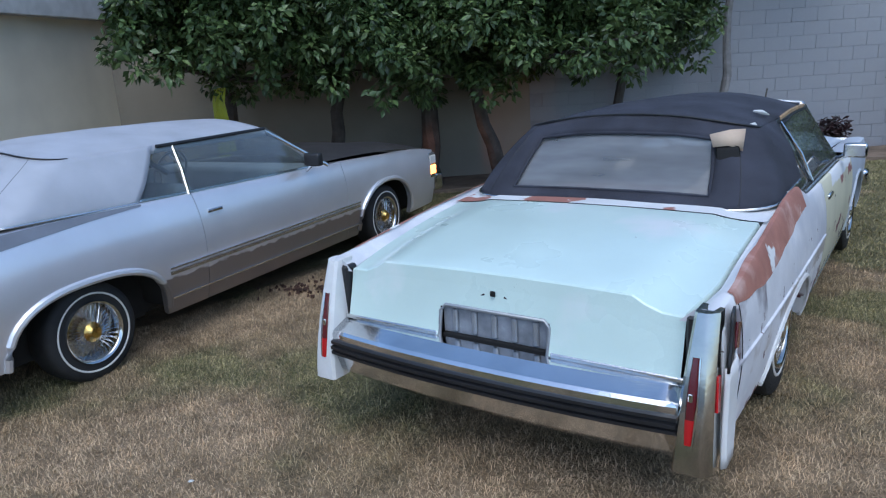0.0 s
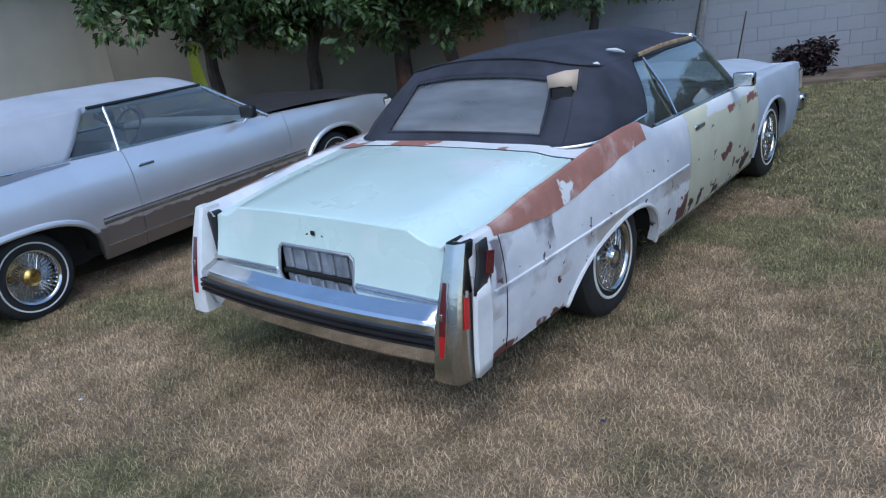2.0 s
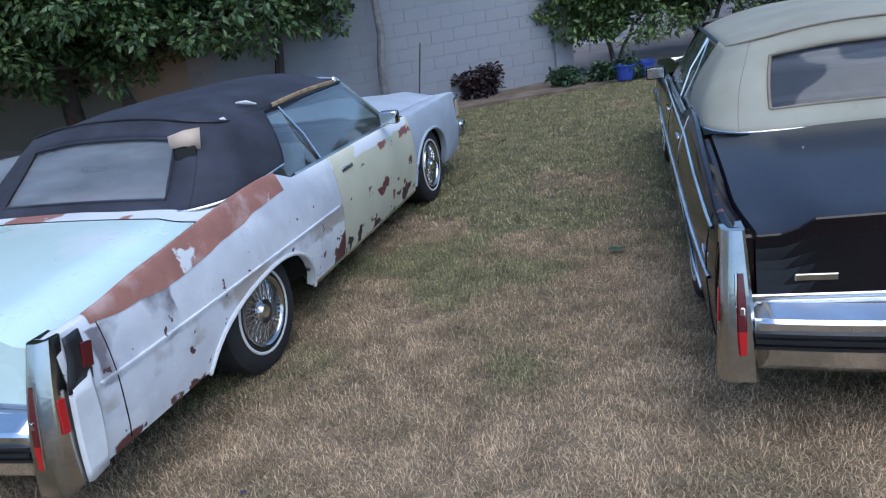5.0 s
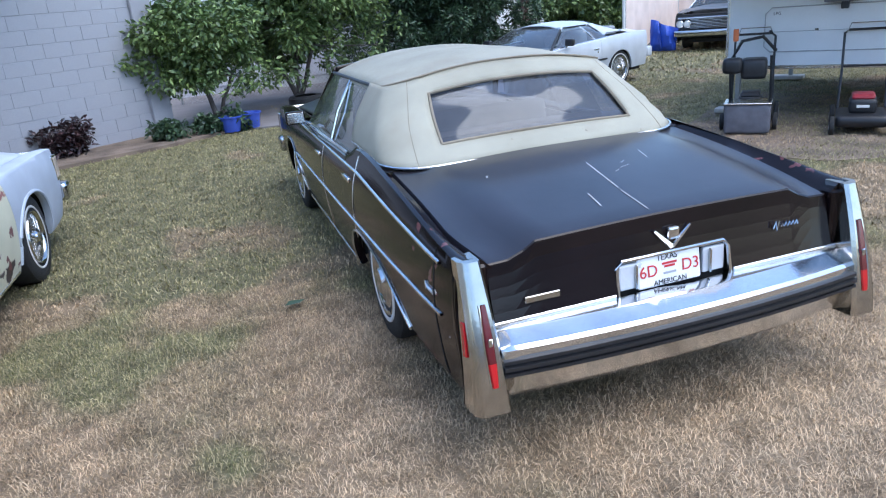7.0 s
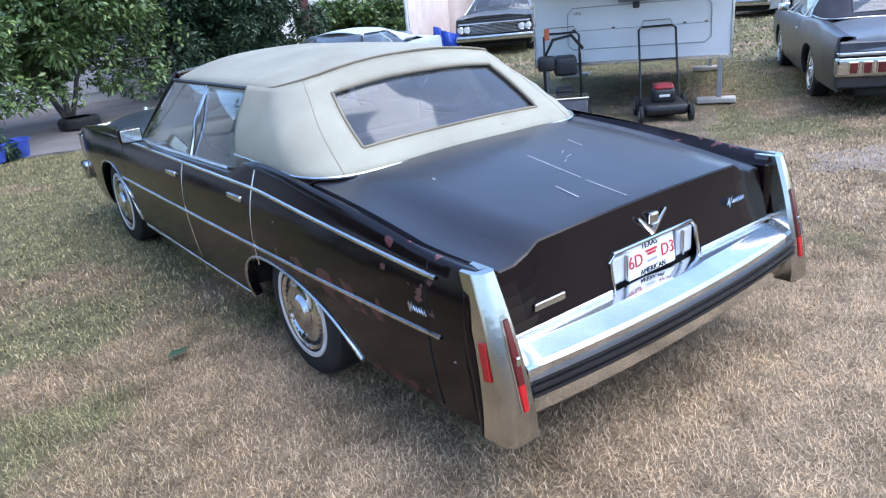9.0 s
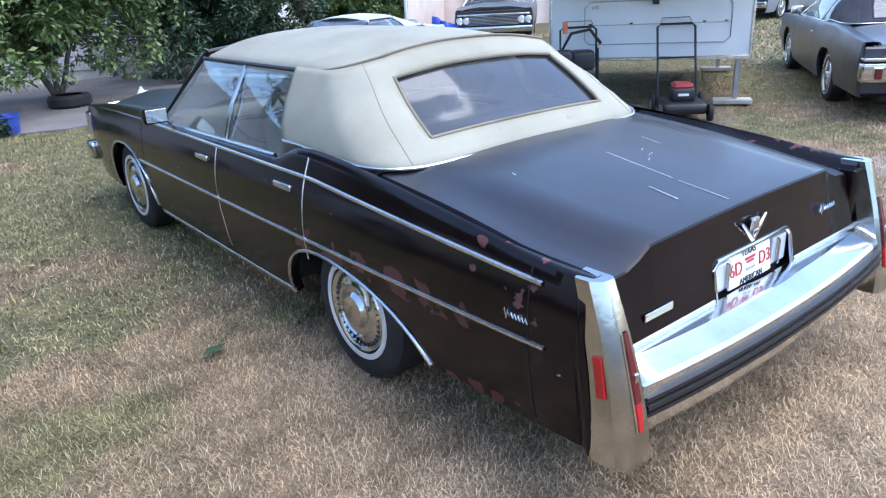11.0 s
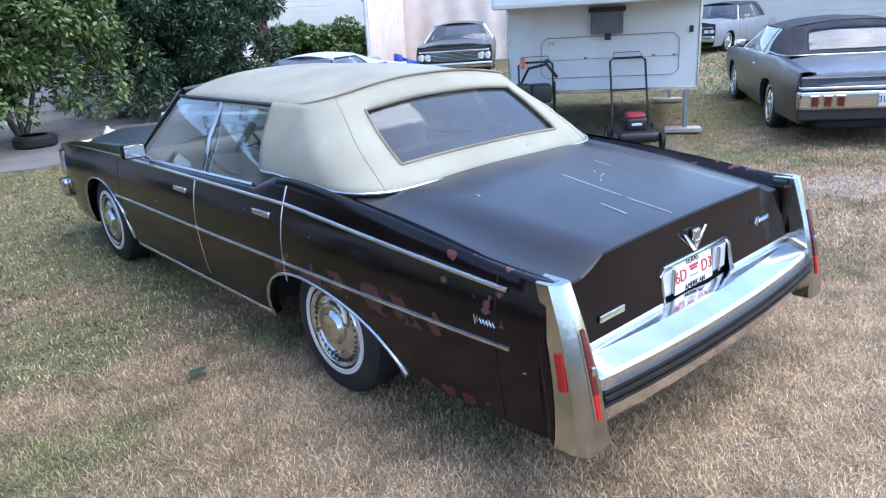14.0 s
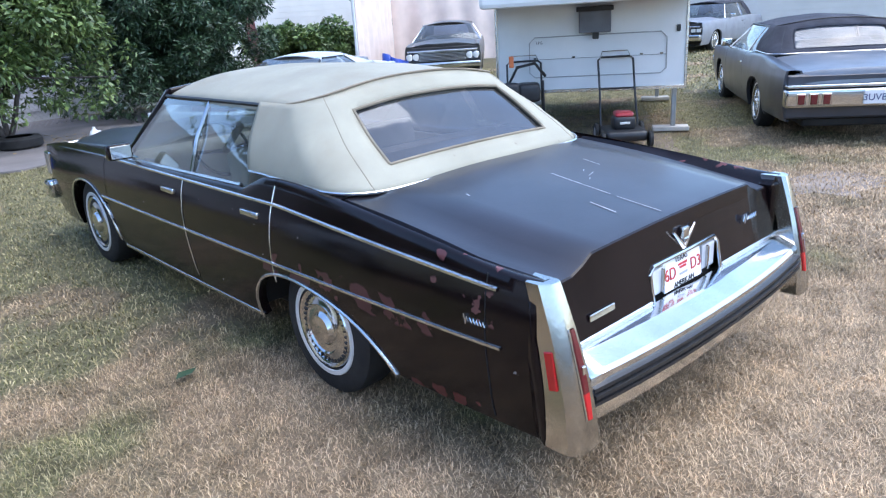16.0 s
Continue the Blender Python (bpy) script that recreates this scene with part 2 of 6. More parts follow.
def boxm(x0, x1, y0, y1, z0, z1, bev=0.0, seg=1, m=None):
    bm = bmesh.new()
    bmesh.ops.create_cube(bm, size=1.0)
    for v in bm.verts:
        v.co = ((x0 + x1) / 2 + v.co.x * (x1 - x0), (y0 + y1) / 2 + v.co.y * (y1 - y0), (z0 + z1) / 2 + v.co.z * (z1 - z0))
    if bev:
        bmesh.ops.bevel(bm, geom=bm.edges[:], offset=bev, segments=seg, affect="EDGES", profile=0.6)
    if m is not None:
        bmesh.ops.transform(bm, matrix=m, verts=bm.verts)
    return bm


def lathe_x(profile, n=40, sx=1):
    """Spin (x, r) pairs about the x axis."""
    rows = [[(sx * x, r * math.cos(a), r * math.sin(a)) for a in [2 * math.pi * k / n for k in range(n)]] for x, r in profile]
    return grid(rows, closed=True, flip=sx > 0)


def strip(points, w, h, out):
    """A moulding: a flat bar of width w in z and depth h along the points, out: the side it faces (+1 or -1 in x)."""
    rows = []
    for p in points:
        x, y, z = p
        rows.append([(x, y, z - w / 2), (x + out * h, y, z - w * 0.3), (x + out * h, y, z + w * 0.3), (x, y, z + w / 2)])
    return grid(rows, flip=out > 0)


def shift(mesh, m):
    return [m @ Vector(v) for v in mesh[0]], mesh[1]


def text_mesh(name, body, size, mat, parent, m, label=""):
    cu = bpy.data.curves.new(name, "FONT")
    cu.body, cu.size, cu.extrude, cu.align_x, cu.align_y = body, size, 0.001, "CENTER", "CENTER"
    tmp = bpy.data.objects.new(name, cu)
    me = bpy.data.meshes.new_from_object(tmp)
    bpy.data.objects.remove(tmp)
    me.materials.clear()
    me.materials.append(mat)
    ob = new(name, me)
    ob.parent = parent
    ob.matrix_basis = m
    if label:
        ob["label"] = label
    return ob


# ---- cars ----
SIDE = curve([(0.16, 0.915), (0.24, 0.945), (0.34, 0.972), (0.46, 0.988), (0.6, 1.0), (0.72, 0.995), (0.82, 0.98), (0.9, 0.955), (1.0, 0.915), (1.1, 0.87)])


def arch_z(y, yc, zc, r, top, power=2.4, tilt=0.0):
    u = abs(y - yc) / r
    return -9.0 if u >= 1 else zc + (top + tilt * (y - yc) / r - zc) * (1 - u ** power) ** (1 / power)


def build_wheel(parent, style, r, rim_r, side, m):
    """tyre, whitewall band and rim; the outer face looks along side * x."""
    w = thing("wheel", m, "", "")
    w.parent = parent
    s = side
    v, f = lathe_x([(-0.1, rim_r * 0.96), (-0.1, r * 0.9), (-0.088, r * 0.975), (-0.06, r), (0.06, r), (0.085, r * 0.98), (0.1, r * 0.92), (0.106, (r + rim_r) / 2), (0.1, rim_r + 0.004), (0.07, rim_r * 0.97), (0.0, rim_r * 0.94)], 48, s)
    mk("tyre", v, f, TYRE, w)
    band = {"cap": (rim_r + 0.008, rim_r + 0.035), "wire": (rim_r + 0.042, rim_r + 0.056), "plain": (rim_r + 0.024, rim_r + 0.042)}[style]
    mid = (band[0] + band[1]) / 2
    v, f = lathe_x([(0.1045, band[0]), (0.1085, band[0] + 0.003), (0.1095, mid), (0.1085, band[1] - 0.003), (0.103, band[1])], 48, s)
    mk("whitewall", v, f, WHITEWALL, w)
    if style == "cap":
        v, f = lathe_x([(0.098, rim_r + 0.002), (0.108, rim_r * 0.97), (0.102, rim_r * 0.9), (0.094, rim_r * 0.86), (0.098, rim_r * 0.76), (0.108, rim_r * 0.66), (0.114, rim_r * 0.62), (0.106, rim_r * 0.58), (0.103, rim_r * 0.42), (0.112, rim_r * 0.38), (0.124, rim_r * 0.34), (0.128, rim_r * 0.2), (0.129, 0.0)], 48, s)
        rim = mk("wheel_cover", v, f, CHROME, w)
        bits = []
        for k in range(36):
            a = 2 * math.pi * k / 36
            bm = boxm(-0.003, 0.003, -0.0042, 0.0042, -0.009, 0.009, 0.002)
            bmesh.ops.transform(bm, matrix=Matrix.Rotation(a, 4, "X") @ Matrix.Translation((s * 0.098, 0, rim_r * 0.83)), verts=bm.verts)
            bm.verts.index_update()
            bits.append(([x.co.copy() for x in bm.verts], [tuple(x.index for x in q.verts) for q in bm.faces]))
            bm.free()
        v, f = join(*bits)
        mk("vents", v, f, BLACK_PLASTIC, rim, smooth=False)
    else:
        v, f = lathe_x([(0.1, rim_r + 0.003), (0.11, rim_r * 0.985), (0.1, rim_r * 0.94), (0.04, rim_r * 0.9), (0.0, rim_r * 0.86), (-0.02, 0.03)] if style == "wire" else [(0.1, rim_r + 0.003), (0.112, rim_r * 0.985), (0.1, rim_r * 0.93), (0.07, rim_r * 0.9), (0.058, rim_r * 0.6), (0.06, 0.03)], 48, s)
        rim = mk("rim", v, f, WHEEL_STEEL if style == "plain" else CHROME, w)
        v, f = lathe_x([(0.098, rim_r + 0.004), (0.114, rim_r * 0.99), (0.11, rim_r * 0.94), (0.094, rim_r * 0.89), (0.085, rim_r * 0.89)], 48, s)
        mk("rim_ring", v, f, CHROME_DULL if style == "plain" else CHROME, rim)
        sp = []
        count = 72 if style == "wire" else 88
        for k in range(count):
            a = 2 * math.pi * k / count
            tw = 0.22 if k % 2 else -0.22
            x1, r1 = (0.085, 0.052) if k % 2 else (0.07, 0.06)
            p0 = (s * x1, r1 * math.cos(a), r1 * math.sin(a))
            p1 = (s * 0.06, rim_r * 0.91 * math.cos(a + tw), rim_r * 0.91 * math.sin(a + tw))
            if style == "plain":
                r1 = 0.068 if k % 4 < 2 else 0.085
                p0 = (s * (0.112 if k % 4 < 2 else 0.1), r1 * math.cos(a), r1 * math.sin(a))
                p1 = (s * 0.088, rim_r * 0.9 * math.cos(a + 1.5 * tw), rim_r * 0.9 * math.sin(a + 1.5 * tw))
            sp.append(tube([p0, p1], 0.0026 if style == "wire" else 0.0023, 5, False))
        v, f = join(*sp)
        mk("spokes", v, f, CHROME if style == "wire" else TRIM, rim)
        v, f = lathe_x([(0.02, 0.065), (0.085, 0.062), (0.1, 0.045), (0.118, 0.035), (0.122, 0.0)], 20, s)
        mk("hub", v, f, GOLD if style == "wire" else CHROME, rim)
    return w


def frange(a, b, step):
    n = max(2, int(math.ceil((b - a) / step)) + 1)
    return [a + (b - a) * i / (n - 1) for i in range(n)]


class Body:
    """The skin of a car from its curves. Local: y ahead from the rear lid's face, x to its own right, z up."""

    def __init__(self, hw, belt, deck, hood, arches, rocker=0.22, f=SIDE):
        self.hw, self.belt, self.deck, self.hood, self.arches, self.rocker, self.f = hw, belt, deck, hood, arches, rocker, f

    def bottom(self, y):
        z = self.rocker
        if y < 0.9:
            z += 0.05
        for a in self.arches:
            z = max(z, arch_z(y, *a))
        return z

    def x(self, y, z):
        return self.hw(y) * self.f(z)

    def side(self, s, y0, y1, top=None, inner=(), rows=11, step=0.045):
        out = []
        ys = sorted(set(frange(y0, y1, step) + [y for a in self.arches for y in (a[0] - a[2] * 0.999, a[0] - a[2] * 0.97, a[0] + a[2] * 0.97, a[0] + a[2] * 0.999) if y0 < y < y1]))
        for y in ys:
            zb, zt = self.bottom(y), (top or self.belt)(y)
            zb = min(zb, zt - 0.05)
            line = [(s * (self.x(y, zb) - 0.045), y, zb + 0.012), (s * (self.x(y, zb) - 0.012), y, zb)]
            line += [(s * self.x(y, zb + (zt - zb) * k / rows), y, zb + 0.006 + (zt - zb - 0.006) * k / rows) for k in range(rows + 1)]
            xt = self.x(y, zt)
            line += [(s * (xt - 0.008), y, zt + 0.006), (s * (xt - 0.022), y, zt + 0.009)]
            line += [(s * px(y), y, pz(y)) for px, pz in inner]
            out.append(line)
        first, last = [(s * (abs(p[0]) - 0.025), p[1], p[2]) for p in out[0]], [(s * (abs(p[0]) - 0.025), p[1], p[2]) for p in out[-1]]
        return grid([first] + out + [last], flip=s > 0)

    def arch_line(self, s, a, grow=0.0, n=22):
        yc, zc, r, top, power = a[:5]
        pts = []
        for k in range(n + 1):
            t = -1 + 2 * k / n
            y = yc + (r + grow) * math.sin(t * math.pi / 2)
            z = arch_z(y, yc, zc, r + grow + 1e-4, top + grow, *a[4:])
            z = max(z, self.rocker + (0.05 if y < 0.9 else 0))
            pts.append((s * (self.x(y, z) + 0.002), y, z))
        return pts


def soft_top(parent, mat, base, roof, win, name="soft_top", glass=REAR_GLASS, seam_mat=RUBBER, wob=0.012, tear=False, bow=0.0):
    """base: (half width, rear y, front y of the quarter, z, z at quarter front); roof: (half width, rear y, header y, edge z, crown z)."""
    bw, by, bf, bz, bzf = base
    rw, ry, hy, rz, rc = roof
    nu, nk = 68, 14

    def ring(k):
        t = k / nk
        w = bw + (rw - bw) * (t ** 1.25)
        back = by + (ry - by) * t
        fr = bf + (win["front"] - bf) * t
        rad = 0.25 - 0.08 * t
        pts = []
        straight = max(fr - back - rad, 0.03)
        for j in range(nu + 1):
            if j <= 14:
                p = (-w, fr - straight * j / 14)
            elif j < 22:
                a = (j - 14) / 8 * math.pi / 2
                p = (-w + rad - rad * math.cos(a), back + rad - rad * math.sin(a))
            elif j <= 46:
                p = (-w + rad + 2 * (w - rad) * (j - 22) / 24, back)
            elif j < 54:
                a = (j - 46) / 8 * math.pi / 2
                p = (w - rad + rad * math.sin(a), back + rad - rad * math.cos(a))
            else:
                p = (w, back + rad + straight * (j - 54) / 14)
            ahead = min(1.0, max(0.0, (p[1] - by) / (bf - by)))
            z0 = bz + (bzf - bz) * ahead
            z1 = rz + (rc - rz) * 0.75 * (1 - (min(1.0, abs(p[0]) / rw)) ** 2.2)
            bulge = 0.02 * math.sin(math.pi * t) * (1 if abs(p[0]) > w - rad else 0.25)
            nv = noise.noise(Vector((p[0] * 3, p[1] * 3, t * 2.5))) * wob
            if abs(p[0]) > w - rad * 0.6:  # folds running down the quarters
                nv += noise.noise(Vector((p[1] * 7.0 + t * 3.0, 4.0 + p[0], t * 1.3))) * wob * 0.9
            pts.append((p[0] * (1 + bulge * 0.9) + nv * 0.5, p[1] - bulge * 0.3 - nv, z0 + (z1 - z0) * t + nv * 0.3))
        return pts

    rows = [ring(k) for k in range(nk + 1)]
    k0, k1 = win["k"]

    def in_win(i, j):
        return k0 <= i < k1 and 23 <= j < 45

    v, f = grid(rows, in_win)
    back = mk("rear_panel", v, f, mat, parent)
    solid(back, 0.008, 1.0)
    gv, gf = grid(rows, lambda i, j: not in_win(i, j))
    gv = [(p[0], p[1] + 0.006, p[2] - 0.004) for p in gv]
    used = sorted({a for q in gf for a in q})
    at = {a: n for n, a in enumerate(used)}
    pane = mk("rear_window", [gv[a] for a in used], [tuple(at[a] for a in q) for q in gf], glass, parent, label="hazy plastic rear window")
    pane.visible_shadow = False
    # bound edge of the window
    js = [j for j in range(nu) if in_win(k0, j)]
    je = [j for j in range(nu) if in_win(k1 - 1, j)]
    loop = [rows[k0][j] for j in range(js[0], js[-1] + 2)]
    for i in range(k0 + 1, k1):
        jj = [j for j in range(nu) if in_win(i, j)]
        loop.append(rows[i][jj[-1] + 1])
    loop += [rows[k1][j] for j in range(je[-1] + 1, je[0] - 1, -1)]
    for i in range(k1 - 1, k0, -1):
        jj = [j for j in range(nu) if in_win(i, j)]
        loop.append(rows[i][jj[0]])
    loop.append(loop[0])
    v, f = tube([(p[0], p[1] - 0.006, p[2] + 0.004) for p in loop], 0.009, 6, False)
    mk("window_binding", v, f, mat if seam_mat is RUBBER else seam_mat, parent)
    # the roof: from the rear seam to the header
    rrows = []
    ns = 26
    rad = 0.17
    for y in [ry - 0.006, ry + 0.01, ry + 0.03] + frange(ry + 0.07, hy, 0.06):
        t = (y - ry) / (hy - ry)
        d = min(rad, max(0.0, y - ry))
        w = rw - rad + math.sqrt(max(0.0, rad * rad - (rad - d) ** 2)) + 0.01 * min(1.0, t / 0.2) - 0.035 * max(0.0, t - 0.55)
        lift = min(1.0, max(0.0, t / 0.3))
        lift = lift * lift * (3 - 2 * lift)
        line = []
        for j in range(ns + 1):
            u = -1 + 2 * j / ns
            xx = w * math.sin(u * math.pi / 2)
            z = rz + (rc - rz) * (0.75 + 0.33 * lift) * (1 - min(1.0, abs(xx) / (rw + 0.012)) ** 2.2) + 0.005
            z -= 0.055 * max(0.0, abs(u) - 0.82) / 0.18 * lift + 0.045 * max(0.0, t - 0.5) ** 2 * 4 * 0.6
            z += noise.noise(Vector((xx * 2.2, y * 2.2, 3.1))) * wob * 0.8 * (1 - abs(u)) * lift
            line.append((xx, y, z))
        rrows.append(line)
    v, f = grid(rrows, flip=True)
    solid(mk("roof", v, f, mat, parent), 0.012, 1.0)
    v, f = tube([(p[0], p[1] - 0.004, p[2] + 0.004) for p in [r2[1] for r2 in rrows[5:0:-1]] + rrows[0][2:-2] + [r2[-2] for r2 in rrows[1:6]]], 0.006, 6)
    mk("roof_seam", v, f, seam_mat, parent)
    for j in (20, 48):  # sewn edges of the window panel
        v, f = tube([(rows[k][j][0] * 1.004, rows[k][j][1] - 0.009, rows[k][j][2] + 0.003) for k in range(nk + 1)], 0.002, 5)
        mk("panel_seam", v, f, seam_mat, parent)
    # bead round the base
    v, f = tube([(p[0] * 1.01, p[1] - 0.01, p[2] + 0.006) for p in rows[0]], 0.007, 6)
    mk("base_moulding", v, f, TRIM, parent, label="bright moulding round the foot of the top")
    return rows, rrows


def seats(parent, mat, y_front, y_rear, floor=0.3):
    for nm, y in (("front_seat", y_front), ("rear_seat", y_rear)):
        seat = part(nm, boxm(-0.68, 0.68, y, y + 0.5, floor, floor + 0.26, 0.06, 3), mat, parent, smooth=True)
        part("seat_back", boxm(-0.68, 0.68, -0.08, 0.09, 0.0, 0.55, 0.06, 3, pose(0, y + 0.02, floor + 0.18, -12)), mat, seat, smooth=True)


def steering(parent, x, y, z, mat):
    m = pose(x, y, z, 60, 0, 0)
    ring = shift(tube([(0.19 * math.cos(a), 0.19 * math.sin(a), 0) for a in [2 * math.pi * k / 28 for k in range(29)]], 0.011, 8, False), m)
    w = mk("steering_wheel", *ring, mat, parent)
    mk("wheel_spoke", *join(shift(tube([(-0.18, 0.0, 0), (0, -0.03, 0.03), (0.18, 0.0, 0)], 0.013, 6), m), shift(tube([(0, -0.03, 0.03), (0, 0, 0.35)], 0.025, 8), m)), mat, w)


def pane(name, quad, mat, parent, n=6, bulge=0.02, axis=0, label=""):
    a, b, c, d = [Vector(p) for p in quad]
    rows = []
    for i in range(n + 1):
        t = i / n
        rows.append([])
        for j in range(n + 1):
            u = j / n
            p = (a * (1 - u) + b * u) * (1 - t) + (d * (1 - u) + c * u) * t
            k = 16 * t * (1 - t) * u * (1 - u) * bulge
            p[axis] += k if p[axis] > 0 else -k
            rows[-1].append(p)
    v, f = grid(rows)
    ob = mk(name, v, f, mat, parent, label=label)
    ob.visible_shadow = False
    return ob


DV_HW = curve([(-0.1, 0.945), (0.1, 0.96), (0.6, 0.975), (1.5, 0.98), (2.6, 0.978), (3.8, 0.97), (4.6, 0.962), (5.2, 0.945), (5.45, 0.92)])


def dv_belt(y):
    a = curve([(-0.1, 0.855), (0.1, 0.862), (0.5, 0.905), (1.0, 0.955), (1.4, 0.985), (1.62, 0.99), (1.74, 0.985)])
    b = curve([(1.9, 0.915), (2.6, 0.905), (3.3, 0.895), (3.8, 0.885), (4.6, 0.87), (5.2, 0.845), (5.45, 0.82)])
    if y < 1.74:
        return a(y)
    if y > 1.9:
        return b(y)
    t = (y - 1.74) / 0.16
    return a(1.74) * (1 - t) + b(1.9) * t


DV_DECK = curve([(0.0, 0.872), (0.15, 0.89), (0.65, 0.945), (1.15, 0.972), (1.4, 0.98)])
DV_HOOD = curve([(3.6, 0.95), (3.9, 0.958), (4.6, 0.94), (5.2, 0.9), (5.45, 0.87)])


def lid_edge(y):
    return DV_DECK(y) - 0.05 * min(1.0, max(0.25, (1.4 - y) / 1.1))


def big_sedan(m, label, style):
    """A long 1970s luxury convertible with blade fins. style holds colours and the state of the parts."""
    car = thing("convertible_car", m, label, "car", "parked cars")
    four = style["four_doors"]
    arches = [(1.31, 0.2, 0.56, 0.535, 2.3, 0.07), (4.36, 0.26, 0.47, 0.66, 2.2)]
    b = Body(DV_HW, dv_belt, DV_DECK, DV_HOOD, arches)
    doors = [(1.6, 2.58), (2.59, 3.88)] if four else [(2.36, 3.88)]
    quarter_end = doors[0][0] - 0.008
    gut = [(lambda y: 0.87 + 0.034 * min(1.0, max(0.0, y) / 0.3) if y < 1.25 else 0.89, lambda y: dv_belt(y) + 0.006), (lambda y: 0.84 + 0.034 * min(1.0, max(0.0, y) / 0.3) if y < 1.25 else 0.875, lambda y: dv_belt(y) - 0.02), (lambda y: 0.812 + 0.042 * min(1.0, max(0.0, y) / 0.3) if y < 1.25 else 0.86, lambda y: lid_edge(y) - 0.012)]
    for s in (-1, 1):
        q = mk("quarter_panel", *b.side(s, -0.02, min(quarter_end, 1.592), inner=gut), style["quarter"], car)
        if not four:
            mk("rear_side_panel", *b.side(s, 1.592, quarter_end), style["quarter"], q)
        for y0, y1 in doors:
            d = mk("door", *b.side(s, y0, y1), style["door"], car)
            hy, hz = y0 + 0.19, dv_belt(y0 + 0.3) - 0.1
            hx = b.x(hy, hz)
            h = part("door_handle", boxm(s * hx - 0.012, s * hx + 0.012, hy - 0.085, hy + 0.085, hz - 0.016, hz + 0.016, 0.008, 2), CHROME, d, "chrome door handle", True)
            part("handle_recess", boxm(s * hx - 0.003, s * hx + 0.004, hy - 0.06, hy + 0.06, hz - 0.045, hz - 0.014, 0.003), DARK if four else style["door"], d)
            part("lock", boxm(s * hx - 0.004, s * hx + 0.008, hy - 0.02, hy + 0.01, hz - 0.09, hz - 0.06, 0.006, 2), CHROME, d)
            if four:
                mk("edge_trim", *tube([(s * (b.x(y0, z) + 0.001), y0 - 0.003, z) for z in frange(0.5 if y0 < 2 else 0.3, dv_belt(y0) - 0.02, 0.05)], 0.004, 5), TRIM, d)
        fd = mk("front_fender", *b.side(s, 3.888, 5.42, inner=[(lambda y: 0.86, lambda y: dv_belt(y) + 0.012), (lambda y: 0.79, lambda y: dv_belt(y) + 0.006), (lambda y: 0.752, lambda y: dv_belt(y) - 0.02)]), style["fender"], car)
        # mouldings
        if style["trim"]:
            mk("belt_moulding", *strip([(s * (b.x(y, zz) - 0.001), y, zz) for y in frange(0.14, 3.86, 0.08) for zz in [0.812 + 0.075 * min(1, (y - 0.14) / 1.4)]], 0.017, 0.01, s), TRIM, car, label="bright belt moulding")
            mk("side_moulding", *strip([(s * (b.x(y, 0.6) - 0.001), y, 0.605 - 0.012 * y / 4) for y in frange(0.12, 4.0, 0.1)], 0.015, 0.01, s), TRIM, car, label="bright side moulding")
        else:
            mk("side_moulding", *strip([(s * (b.x(y, 0.6) - 0.001), y, 0.605) for y in frange(0.1, 2.3, 0.1)], 0.018, 0.01, s), style["quarter"], car)
        for a in arches:
            if style["trim"]:
                mk("arch_moulding", *tube(b.arch_line(s, a, 0.008), 0.009, 6), TRIM, car)
            else:
                mk("arch_lip", *tube(b.arch_line(s, a, 0.012), 0.013, 6), WHITE_PAINT if a is arches[0] else style["fender"], car)
        # wheel wells
        for a in arches:
            mk("wheel_well", *grid([[(s * xx, y, max(0.28, arch_z(y, a[0], 0.25, 0.58, 0.70, 2.2))) for xx in (0.9, 0.62)] for y in frange(a[0] - 0.579, a[0] + 0.579, 0.06)], flip=s > 0), UNDER, car)
            part("well_liner", boxm(s * 0.705 - 0.005, s * 0.705 + 0.005, a[0] - 0.57, a[0] + 0.57, 0.2, 0.66), UNDER, car)
        mk("rocker_moulding", *strip([(s * (b.x(y, 0.22) - 0.001), y, 0.235) for y in frange(1.86, 3.85, 0.1)], 0.028, 0.01, s), TRIM, car)
        for yy, zz in ((1.29, 0.325), (4.36, 0.33)):
            build_wheel(car, style["wheel"], style["tyre_r"], 0.2, s, pose(s * style["track"], yy, style["tyre_r"] - 0.01))
        # fin with its lamp
        fin_rows = []
        rear = lambda t: -0.192 + 0.133 * t ** 1.3 - 0.012 * math.sin(math.pi * t)
        outer = lambda t: 0.96 - 0.025 * t
        for t in frange(0, 1, 0.08):
            z = 0.3 + 0.565 * t
            yr, yf = rear(t), rear(t) + 0.125 - 0.04 * t
            xo, xi = outer(t), 0.815 + 0.035 * t
            fin_rows.append([(s * xo, yf, z), (s * (xo - 0.002), yr + 0.035, z), (s * (xo - 0.028), yr + 0.004, z), (s * (xo - 0.045), yr, z), (s * (xi + 0.012), yr, z), (s * xi, yr + 0.015, z), (s * xi, yf + 0.03, z)])
        v, f = grid(fin_rows, flip=s > 0, closed=True)
        f += [tuple(range(len(v) - 7, len(v)))]
        fin = mk("fin_bezel", v, f, style["fin_s"](s), car, label=style["fin_label"])
        cap = [[(s * (b.x(0.0, z) + 0.001), 0.004, z), (s * (b.x(0.0, z) * 0.5 + outer(t) * 0.5 + 0.002), (0.004 + rear(t) + 0.125 - 0.04 * t) / 2, z), (s * (outer(t) - 0.001), rear(t) + 0.13 - 0.04 * t, z)] for t, z in [(t, 0.3 + 0.555 * t) for t in frange(0, 0.9, 0.06)]]
        solid(mk("quarter_extension", *grid(cap, flip=s < 0), style["quarter"], car), 0.004, 0.0)
